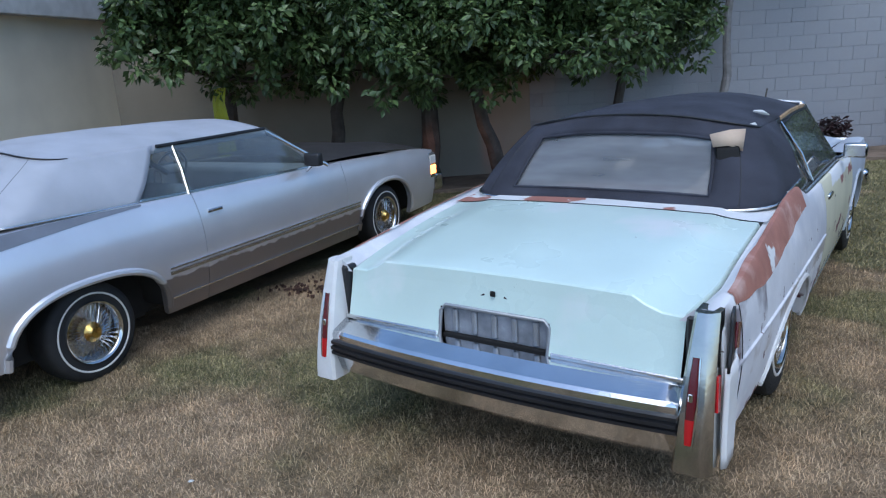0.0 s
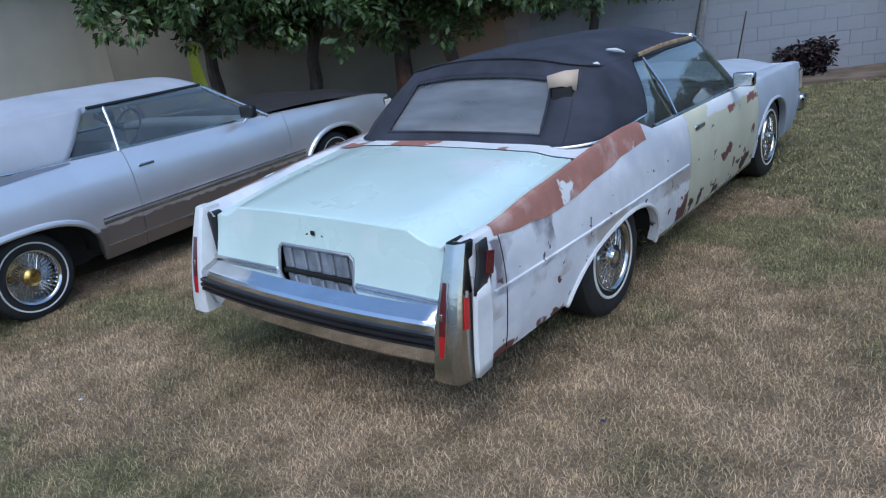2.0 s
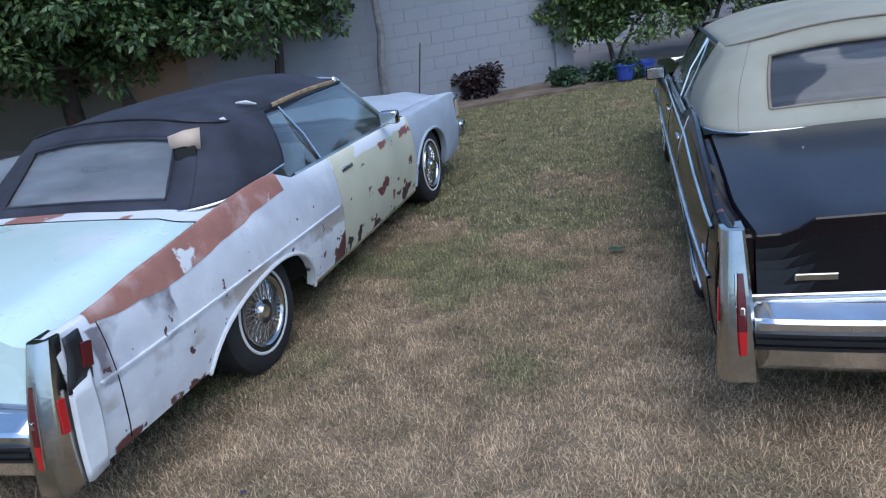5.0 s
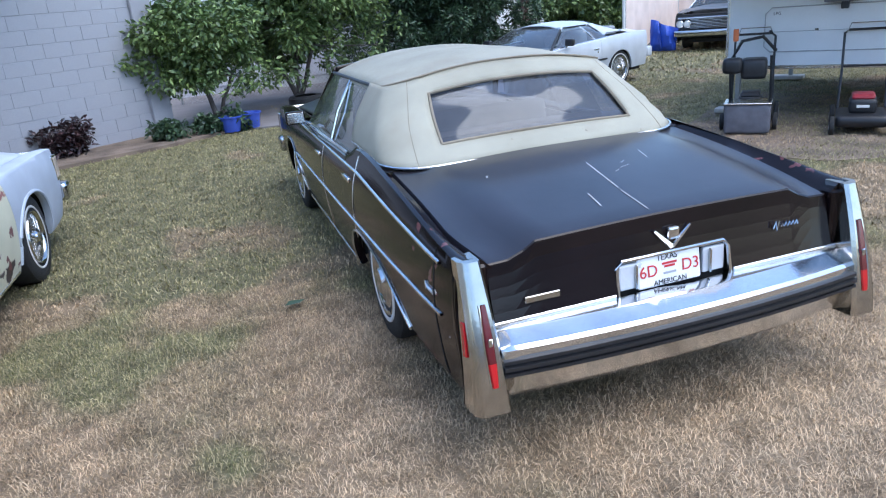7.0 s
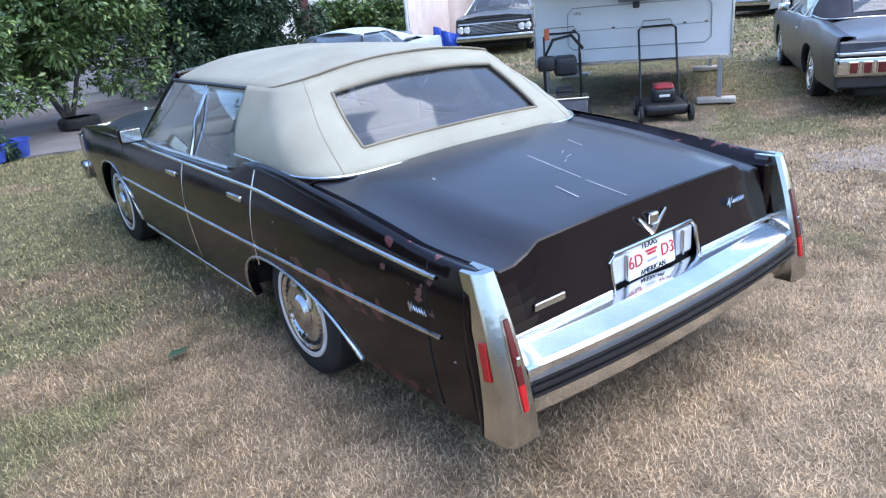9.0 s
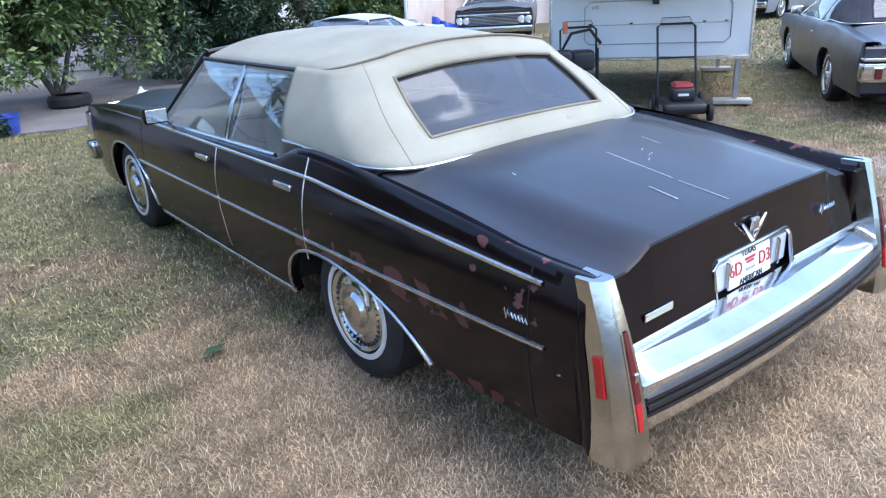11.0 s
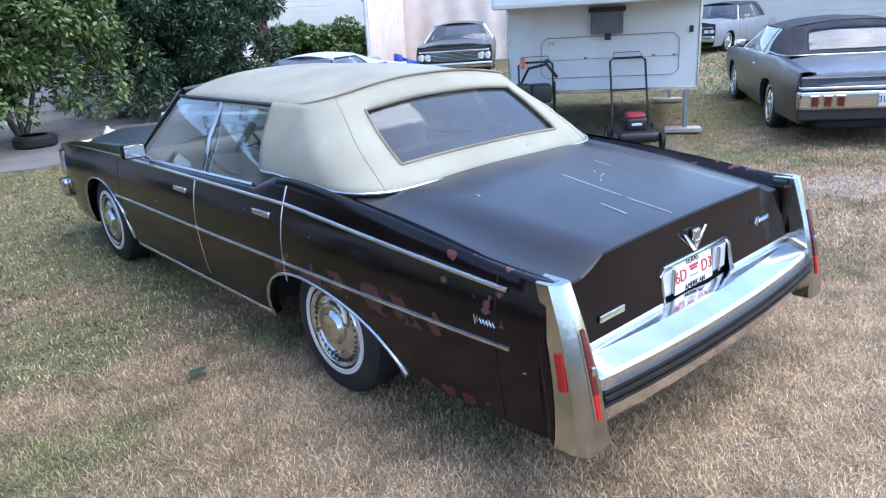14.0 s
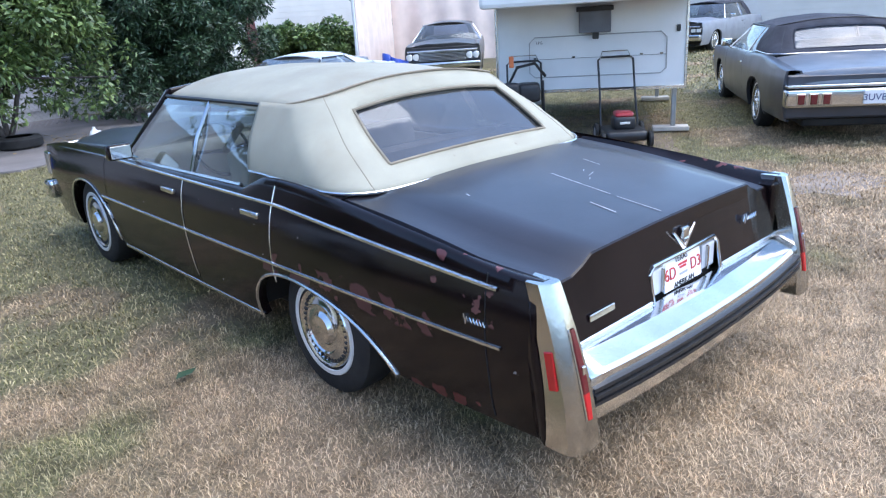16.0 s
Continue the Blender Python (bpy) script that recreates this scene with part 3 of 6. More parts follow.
        mk("panel_gap", *tube([(s * (b.x(0.19, z) + 0.0005), 0.19, z) for z in frange(0.3, dv_belt(0.19) - 0.01, 0.06)], 0.0028, 5), DARK, car)
        lens, rim = [], []
        for t in frange(0.2, 0.74, 0.06):
            z, yr, xc = 0.3 + 0.565 * t, rear(t), (outer(t) - 0.045 + 0.83 + 0.035 * t) / 2
            hw2 = 0.017 * math.sin(math.pi * min(1.0, max(0.12, (0.8 - t) / 0.7))) ** 0.4
            lens.append([(s * (xc + hw2), yr - 0.001, z), (s * (xc + hw2 * 0.7), yr - 0.007, z), (s * (xc - hw2 * 0.7), yr - 0.007, z), (s * (xc - hw2), yr - 0.001, z)])
            rim.append((s * (xc + hw2 + 0.004), yr - 0.002, z))
        mk("tail_lens", *grid(lens[3:], flip=s < 0), DARK_RED, fin, label="dark red tail lamp lens")
        mk("lower_lens", *grid(lens[:4], flip=s < 0), RED_LENS, fin)
        mk("lens_rim", *tube(rim, 0.004, 5), CHROME, fin)
        mt = 0.5
        part("side_marker", boxm(-0.004, 0.004, -0.018, 0.018, -0.066, 0.066, 0.003, 1, pose(s * (outer(mt) + 0.001), rear(mt) + 0.066, 0.3 + 0.565 * mt, -12, -3.5 * s)), RED_LENS, fin, "red side marker reflector")
        t2 = 0.5
        part("lens_crest", boxm(-0.008, 0.008, -0.006, 0.006, -0.016, 0.016, 0.003, 1, pose(s * 0.873, rear(t2) - 0.008, 0.3 + 0.565 * t2)), CHROME, fin)
        # filler between lid, fin and bumper; black where it stands for an open gap
        part("filler_or_dark_gap", boxm(s * 0.84 - 0.026, s * 0.84 + 0.026, -0.03, 0.05, 0.56, 0.835, 0.01), style["filler"], car, smooth=False)
        # A pillar and glass
        mk("a_pillar", *tube([(s * 0.83, 3.72, 0.88), (s * 0.75, 3.47, 1.1), (s * 0.665, 3.22, 1.325)], 0.024, 8), style["pillar"], car)
        xg = lambda z: 0.885 - (z - 0.9) * 0.5
        split = doors[0][1] if four else 2.3
        cuts = [(1.93, split, 2.0, split + 0.03), (split, 3.62, split + 0.03, 3.2)] if four else [(1.93, 2.36, 1.98, 2.29), (2.36, 3.62, 2.29, 3.24)]
        for y0, y1, y2, y3 in cuts:
            pane("side_window", [(s * xg(0.9), y0, 0.9), (s * xg(0.9), y1, 0.89), (s * xg(1.3), y3, 1.3), (s * xg(1.3), y2, 1.3)], GLASS, car, 5, 0.012, 0)
        mk("window_seal", *tube([(s * (xg(1.3) + 0.004), cuts[0][2], 1.302), (s * (xg(1.3) + 0.006), cuts[1][3], 1.302)], 0.012, 6), RUBBER, car)
        mk("window_bar", *tube([(s * (xg(0.9) + 0.004), cuts[0][1], 0.9), (s * (xg(1.1) + 0.026), (cuts[0][1] + cuts[0][3]) / 2, 1.1), (s * xg(1.3), cuts[0][3], 1.3)], 0.011, 6), CHROME, car)
        mk("sill_trim", *tube([(s * (b.x(y, dv_belt(y)) - 0.028), y, dv_belt(y) + 0.012) for y in frange(1.95, 3.75, 0.1)], 0.012, 6), TRIM, car)
        mir = part("door_mirror", boxm(-0.075, 0.075, -0.03, 0.05, -0.05, 0.05, 0.02, 2, pose(s * 1.02, 3.3, 0.99)), style["mirror"], car, "chrome door mirror", True)
        part("mirror_glass", boxm(-0.063, 0.063, -0.034, -0.029, -0.039, 0.039, 0.001, 1, pose(s * 1.02, 3.3, 0.99)), CHROME, mir)
        mk("mirror_arm", *tube([(s * 0.9, 3.36, 0.92), (s * 0.98, 3.32, 0.96)], 0.016, 6), CHROME, mir)
    # rear lid
    def lid_z(x, y):
        a = abs(x)
        z = DV_DECK(y) + 0.016 * (1 - (x / 0.75) ** 2)
        if a > 0.6:
            z -= 0.05 * min(1.0, (a - 0.6) / 0.09) * min(1.0, max(0.25, (1.4 - y) / 1.1))
        return z

    xs = [-0.806, -0.798, -0.76, -0.715, -0.65, -0.6, -0.5, -0.4, -0.27, -0.2, -0.1, 0, 0.1, 0.2, 0.27, 0.4, 0.5, 0.6, 0.65, 0.715, 0.76, 0.798, 0.806]
    rows = []
    for y in frange(0.03, style["lid_end"], 0.1)[::-1]:
        rows.append([(x * (1 + 0.052 * min(1.0, (y - 0.03) / 0.27)), y, lid_z(x, y) - (0.02 if abs(x) > 0.8 else 0)) for x in xs])
    rows.append([(x, 0.012, lid_z(x, 0.01) - 0.003) for x in xs])
    ztop = [lid_z(x, 0.0) - 0.008 for x in xs]
    zs = [1.0, 0.8, 0.6, 0.44, 0.2, 0.0]
    for k, t in enumerate(zs):
        rows.append([(x, 0.006 - 0.06 * (1 - t) ** 1.2, 0.585 + (zz - 0.585) * t) for x, zz in zip(xs, ztop)])
    top_rows, face_rows = rows[:-6], rows[-7:]
    nr = len(face_rows)
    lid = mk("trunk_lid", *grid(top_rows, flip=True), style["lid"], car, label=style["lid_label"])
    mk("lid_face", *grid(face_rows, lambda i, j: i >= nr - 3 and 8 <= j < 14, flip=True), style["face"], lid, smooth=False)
    # plate recess
    rec = part("plate_recess", boxm(-0.268, 0.268, -0.005, 0.0, 0.56, 0.72, 0.0), style["recess"], car)
    fr = [(-0.268, 0.57), (-0.268, 0.695), (-0.245, 0.722), (0.245, 0.722), (0.268, 0.695), (0.268, 0.57)]
    mk("recess_frame", *tube([(x, -0.05 + 0.18 * (z - 0.57), z) for x, z in fr], 0.009, 8), style["recess_frame"], rec)
    for s in ((-1, 1) if four else ()):
        part("backup_lamp", boxm(s * 0.2 - 0.054, s * 0.2 + 0.054, -0.026, -0.004, 0.595, 0.705, 0.008, 2), LAMP_CLEAR, rec)
        part("lamp_rib", boxm(s * 0.178 - 0.005, s * 0.178 + 0.005, -0.04, -0.01, 0.595, 0.7, 0.003), CHROME_DULL, rec)
    for k in range(0 if four else 5):
        x = -0.2 + 0.1 * k
        part("recess_rib", boxm(x - 0.012, x + 0.012, -0.022, -0.004, 0.6, 0.705, 0.005, 1), style["recess_frame"], rec)
    if not four:
        part("recess_gap", boxm(-0.262, 0.262, -0.03, -0.006, 0.562, 0.592, 0.004, 1), DARK, rec)
    # rear bumper
    prof = [(-0.03, 0.57), (-0.045, 0.579), (-0.112, 0.576), (-0.12, 0.572), (-0.195, 0.546), (-0.207, 0.532), (-0.208, 0.43), (-0.2, 0.418), (-0.175, 0.34), (-0.13, 0.3), (-0.06, 0.29)]
    bx = frange(-0.83, 0.83, 0.083)
    sag = lambda x: 0.05 * (abs(x) / 0.83) ** 2.2
    dent = (lambda x, i: 0.009 * math.sin(11 * x) * math.exp(-((x + 0.05) / 0.16) ** 2) if i in (1, 2) else 0) if style["dent"] else (lambda x, i: 0)
    bump = mk("rear_bumper", *grid([[(x, y + sag(x), z - dent(x, i)) for i, (y, z) in enumerate(prof)] for x in bx]), BUMPER_CHROME, car, label="chrome rear bumper with black rubber strips")
    bump.data.set_sharp_from_angle(angle=radians(14))
    solid(bump, 0.006)
    for z0, z1, dp in ((0.43, 0.45, 0.022), (0.454, 0.476, 0.024), (0.48, 0.502, 0.018)):
        mk("rubber_strip", *grid([[(x, -0.2055 + sag(x), z0), (x, -0.205 - dp + sag(x), z0 + 0.004), (x, -0.205 - dp + sag(x), z1 - 0.004), (x, -0.2055 + sag(x), z1)] for x in bx]), RUBBER, bump)
    for s in (-1, 1):
        part("bumper_strip", boxm(s * 0.555 - 0.275, s * 0.555 + 0.275, -0.056, -0.034, 0.577, 0.6, 0.005), TRIM, bump)
    part("rear_valance", boxm(-0.82, 0.82, 0.0, 0.02, 0.3, 0.56), UNDER, car)
    # deck panel ahead of the lid, hood, cowl
    mk("deck_panel", *grid([[(x, y, lid_z(x * 0.94, style["lid_end"]) + 0.003 + 0.03 * (y - style["lid_end"] - 0.008)) for x in frange(-0.872, 0.872, 0.08)] for y in frange(style["lid_end"] + 0.008, 1.75, 0.1)]), style["deck_panel"], car)
    hood_rows = []
    for y in frange(3.72, 5.42, 0.1):
        hood_rows.append([(x, y - 0.0 * x, DV_HOOD(y) - 0.075 * (abs(x) / 0.75) ** 3 + 0.018 * math.exp(-((abs(x) - 0.38) / 0.12) ** 2)) for x in frange(-0.752, 0.752, 0.06)])
    solid(mk("hood", *grid(hood_rows), style["hood"], car), 0.01)
    pane("windshield", [(-0.8, 3.7, 0.9), (0.8, 3.7, 0.9), (0.65, 3.22, 1.325), (-0.65, 3.22, 1.325)], GLASS, car, 8, 0.09, 1)
    mk("header_trim", *tube([(-0.66, 3.215, 1.33), (-0.3, 3.27, 1.36), (0.3, 3.27, 1.36), (0.66, 3.215, 1.33)], 0.018, 8), style["pillar"], car)
    # nose
    part("grille_panel", boxm(-0.9, 0.9, 5.36, 5.43, 0.36, 0.83, 0.02), TRIM, car)
    fb = part("front_bumper", boxm(-0.965, 0.965, 5.4, 5.56, 0.36, 0.52, 0.04, 3), CHROME, car, "chrome front bumper", True)
    part("rubber_strip", boxm(-0.95, 0.95, 5.552, 5.572, 0.42, 0.46, 0.006), RUBBER, fb)
    for s in (-1, 1):
        part("corner_lamp", boxm(s * 0.905 - 0.03, s * 0.905 + 0.03, 5.3, 5.435, 0.56, 0.78, 0.012, 2), CHROME, car)
        part("lamp_lens", boxm(s * 0.935 - 0.004, s * 0.935 + 0.004, 5.33, 5.42, 0.59, 0.76, 0.003), M("amber_clear_lens", (0.5, 0.42, 0.34), 0.2), car)
    # underside, cabin
    part("floor_pan", boxm(-0.72, 0.72, 0.05, 5.35, 0.2, 0.3, 0.02), UNDER, car)
    part("trunk_liner", boxm(-0.74, 0.74, 0.04, 1.5, 0.29, 0.78, 0.02), UNDER, car)
    part("engine_bay", boxm(-0.6, 0.6, 3.9, 5.33, 0.29, 0.8, 0.02), UNDER, car)
    for s in (-1, 1):
        part("door_card", boxm(s * 0.845 - 0.01, s * 0.845 + 0.01, 1.9, 3.7, 0.28, 0.885, 0.004), style["seat"], car)
    part("dashboard", boxm(-0.83, 0.83, 3.42, 3.85, 0.6, 0.92, 0.06, 3), style["dash"], car, smooth=True)
    seats(car, style["seat"], 2.35, 1.55)
    steering(car, -0.4, 3.15, 0.92, BLACK_PLASTIC)
    part("rear_view_mirror", boxm(-0.11, 0.11, 3.2, 3.225, 1.2, 1.26, 0.012, 2), BLACK_PLASTIC, car)
    return car, b


CHROME_FIN = lambda s: CHROME_DULL
# lid, hood and deck panel take the sheen-tinted paint; the face stays plain brown
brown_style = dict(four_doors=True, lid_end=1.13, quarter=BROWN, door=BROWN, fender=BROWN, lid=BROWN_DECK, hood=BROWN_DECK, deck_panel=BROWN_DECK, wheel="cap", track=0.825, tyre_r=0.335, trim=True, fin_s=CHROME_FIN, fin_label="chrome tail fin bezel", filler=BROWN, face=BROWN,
                   pillar=BROWN, mirror=BROWN, lid_label="brown boot lid with scratches, sky sheen put into its colour", recess=DARK, recess_frame=CHROME, dent=True, seat=TAN_SEAT, dash=TAN_SEAT)
BROWN_M = pose(2.283, 3.484, 0, 0, 0, 10.3)
brown, brown_body = big_sedan(BROWN_M, "dark brown convertible with tan soft top on dry lawn", brown_style)
TOP_BASE, TOP_ROOF = (0.865, 1.05, 1.9, 0.965, 1.0), (0.69, 1.58, 3.24, 1.315, 1.43)
soft_top(brown, TAN_TOP, TOP_BASE, TOP_ROOF, dict(k=(3, 11), x0=0.6, x1=0.52, front=2.02), seam_mat=M("tan_seam", (0.25, 0.21, 0.15), 0.8))

# black filler added beside the fins where there is only a dark gap
white_style = dict(four_doors=False, lid_end=1.03, quarter=PRIMER, door=CREAM_DOOR, fender=PALE_BLUE, lid=MINT, hood=PALE_BLUE, deck_panel=DECK_PRIMER, wheel="plain", track=0.825, tyre_r=0.345, trim=False, fin_s=lambda s: CHROME_DULL if s > 0 else WHITE_PAINT, fin_label="worn tail fin bezel",
                   filler=BLACK_PLASTIC, face=MINT, pillar=TRIM, mirror=CHROME, lid_label="mint green primed boot lid", recess=M("grey_recess_paint", (0.3, 0.32, 0.36), 0.5, 0, 0.3, 9), recess_frame=M("worn_grey_metal", (0.4, 0.42, 0.45), 0.4, 0.6), dent=False, seat=GREY_SEAT, dash=BLACK_PLASTIC)
WHITE_M = pose(-1.763, 2.003, 0, 0, 0, 6.6)
white, white_body = big_sedan(WHITE_M, "patchy white and mint primed convertible with torn black top", white_style)
soft_top(white, NAVY_TOP, (0.865, 1.15, 1.92, 0.965, 1.0), (0.69, 1.58, 3.24, 1.315, 1.43), dict(k=(2, 11), x0=0.56, x1=0.46, front=2.1), wob=0.02, glass=CLOUDY_GLASS)


# ---- plain cars ----
def plain_car(m, name, label, P):
    """A car from a dozen numbers: P holds curves, paints, wheels and the top."""
    car = thing(name, m, label, "car", "parked cars")
    L, hw, belt, ya, yb = P["length"], P["hw"], P["belt"], P["deck_end"], P["hood_start"]
    b = Body(hw, belt, P["deck"], P["hood"], P["arches"], P.get("rocker", 0.22))
    d0, d1 = P["door"]
    iw = P.get("inset", 0.16)
    for s in (-1, 1):
        lip = [(lambda y: hw(y) - 0.09, lambda y: belt(y) + 0.012), (lambda y: hw(y) - iw, lambda y: belt(y) + 0.004), (lambda y: hw(y) - iw - 0.012, lambda y: belt(y) - 0.03)]
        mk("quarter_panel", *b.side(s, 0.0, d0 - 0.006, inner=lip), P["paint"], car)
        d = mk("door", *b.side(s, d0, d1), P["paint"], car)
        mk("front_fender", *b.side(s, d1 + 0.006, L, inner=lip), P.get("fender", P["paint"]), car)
        hy, hz = d0 + 0.14, belt(d0 + 0.2) - 0.13
        part("door_handle", boxm(s * b.x(hy, hz) - 0.01, s * b.x(hy, hz) + 0.014, hy - 0.07, hy + 0.07, hz - 0.012, hz + 0.012, 0.006, 2), CHROME, d, "chrome door handle", True)
        part("lock", boxm(s * b.x(hy, hz) - 0.005, s * b.x(hy, hz) + 0.006, hy - 0.055, hy - 0.025, hz - 0.065, hz - 0.035, 0.006, 2), CHROME, d)
        for a in P["arches"]:
            mk("wheel_well", *grid([[(s * xx, y, max(0.26, arch_z(y, a[0], 0.24, a[2] + 0.04, a[3] + 0.05, 2.2))) for xx in (hw(y) - 0.07, 0.55)] for y in frange(a[0] - a[2] - 0.039, a[0] + a[2] + 0.039, 0.06)], flip=s > 0), UNDER, car)
            part("well_liner", boxm(s * (P["track"] - 0.115) - 0.005, s * (P["track"] - 0.115) + 0.005, a[0] - a[2], a[0] + a[2], 0.2, a[3] + 0.02), UNDER, car)
            if P.get("arch_trim"):
                mk("arch_moulding", *tube(b.arch_line(s, a, 0.016), 0.024, 8), P["arch_trim"], car)
            wr = P["wheel_r"]
            build_wheel(car, P["wheels"], wr, P["rim_r"], s, pose(s * P["track"], a[0], wr - 0.01))
        for zz, w, y0, y1 in P.get("mould", ()):
            mk("side_moulding", *strip([(s * (b.x(y, zz) - 0.001), y, zz) for y in frange(y0, y1, 0.1)], w, 0.012, s), TRIM, car)
        gz0, gz1 = belt(d0) + 0.0, P["roof"][3] - 0.005
        x0, x1 = hw(d0) - 0.085, P["roof"][0] + 0.0
        q0, q1, r0, r1 = P["glass"]
        mid, midt = P["bar"]
        for y0, y1, y2, y3 in ((q0, mid, r0, midt), (mid, q1, midt, r1)):
            pane("side_window", [(s * x0, y0, gz0), (s * x0, y1, belt(y1)), (s * x1, y3, gz1), (s * x1, y2, gz1)], GLASS, car, 5, 0.03, 0)
        mk("window_seal", *tube([(s * (x1 + 0.006), r0, gz1), (s * (x1 + 0.008), r1, gz1 + 0.004)], 0.013, 6), RUBBER, car)
        mk("window_bar", *tube([(s * (x0 + 0.004), mid, gz0), (s * ((x0 + x1) / 2 + 0.016), (mid + midt) / 2, (gz0 + gz1) / 2), (s * x1, midt, gz1)], 0.012, 6), CHROME, car)
        mk("sill_trim", *tube([(s * (b.x(y, belt(y)) - 0.03), y, belt(y) + 0.014) for y in frange(q0, q1 + 0.1, 0.1)], 0.012, 6), TRIM, car)
        mk("a_pillar", *tube([(s * (x0 + 0.01), q1 + 0.12, belt(q1) + 0.0), (s * (x1 - 0.015), r1 + 0.04, gz1 - 0.025)], 0.02, 8), P.get("pillar", TRIM), car)
        if P.get("mirror", True):
            mir = part("door_mirror", boxm(-0.08, 0.08, -0.03, 0.04, -0.055, 0.055, 0.02, 2, pose(s * (hw(q1) + 0.05), q1 - 0.22, belt(q1) + 0.1)), CHROME if P.get("chrome_mirror", True) else BLACK_PLASTIC, car, "", True)
            mk("mirror_arm", *tube([(s * (x0 + 0.03), q1 - 0.2, belt(q1)), (s * (hw(q1) + 0.03), q1 - 0.2, belt(q1) + 0.06)], 0.012, 6), CHROME, mir)
    w2 = hw(1.0) - iw - 0.015
    rows = [[(x, y, P["deck"](y) + 0.02 - 0.05 * (abs(x) / w2) ** 4) for x in frange(-w2, w2, 0.12)] for y in frange(0.02, ya, 0.12)]
    face = [[(x, -0.01 - 0.04 * k / 4, P["deck"](0.02) - 0.02 - 0.05 * (abs(x) / w2) ** 4 - (P["deck"](0.02) - 0.5) * k / 4) for x in frange(-w2, w2, 0.12)] for k in range(5)]
    lid = mk("trunk_lid", *grid(face[::-1] + rows), P.get("deck_paint", P["paint"]), car)
    lid.data.set_sharp_from_angle(angle=radians(40))
    if P.get("hood_on", True):
        mk("hood", *grid([[(x, y, P["hood"](y) + 0.02 - 0.07 * (abs(x) / w2) ** 4 + 0.012 * math.exp(-((abs(x) - 0.35) / 0.1) ** 2)) for x in frange(-w2, w2, 0.08)] for y in frange(yb, L - 0.02, 0.12)]), P.get("hood_paint", P["paint"]), car)
    mk("deck_panel", *grid([[(x, y, P["deck"](y) + 0.008) for x in frange(-hw(ya) + 0.1, hw(ya) - 0.1, 0.2)] for y in frange(ya + 0.008, ya + 0.6, 0.1)]), P["paint"], car)
    part("rear_panel", boxm(-hw(0) + 0.03, hw(0) - 0.03, -0.02, 0.03, 0.3, belt(0) - 0.04, 0.02), P["paint"], car)
    part("front_panel", boxm(-hw(L) + 0.03, hw(L) - 0.03, L - 0.05, L, 0.32, belt(L) - 0.02, 0.02), BLACK_PLASTIC, car)
    q1, r1 = P["glass"][1], P["glass"][3]
    ws_base = hw(d0) - 0.1
    pane("windshield", [(-ws_base, q1 + 0.14, belt(q1)), (ws_base, q1 + 0.14, belt(q1)), (P["roof"][0] - 0.01, r1 + 0.04, P["roof"][3] + 0.01), (-P["roof"][0] + 0.01, r1 + 0.04, P["roof"][3] + 0.01)], GLASS, car, 8, 0.09, 1)
    part("floor_pan", boxm(-0.7, 0.7, 0.05, L - 0.08, 0.2, 0.3, 0.02), UNDER, car)
    part("trunk_liner", boxm(-0.7, 0.7, 0.05, ya + 0.3, 0.29, P["deck"](0.0) - 0.12, 0.02), UNDER, car)
    part("engine_bay", boxm(-0.6, 0.6, yb + 0.15, L - 0.1, 0.29, belt(L) - 0.12, 0.02), UNDER, car)
    for s in (-1, 1):
        part("door_card", boxm(s * (hw(d0) - 0.14) - 0.01, s * (hw(d0) - 0.14) + 0.01, max(d0 - 0.6, P["arches"][0][0] + P["arches"][0][2] + 0.04), d1 - 0.1, 0.28, belt(d0) - 0.03, 0.004), P["seat"], car)
    part("dashboard", boxm(-hw(d0) + 0.15, hw(d0) - 0.15, q1 - 0.2, q1 + 0.14, 0.55, belt(q1) + 0.02, 0.05, 2), P["seat"], car, smooth=True)
    seats(car, P["seat"], d0 + 0.05, d0 - 0.75, 0.3)
    steering(car, -0.4, q1 - 0.45, belt(q1) + 0.02, P["seat"])
    soft_top(car, P["top"], P["base"], P["roof"], P["win"], wob=P.get("wob", 0.008), glass=P.get("rear_glass", REAR_GLASS))
    for k, y in ((0, P.get("rear_bumper_y", -0.1)), (1, L + 0.08)):
        z0, z1 = P["bumper_z"]
        bp = part("rear_bumper" if k == 0 else "front_bumper", boxm(-hw(0) - 0.0, hw(0) + 0.0, y - 0.07, y + 0.1, z0, z1, 0.035, 3), P.get("bumper", CHROME), car, "", True)
    return car, b


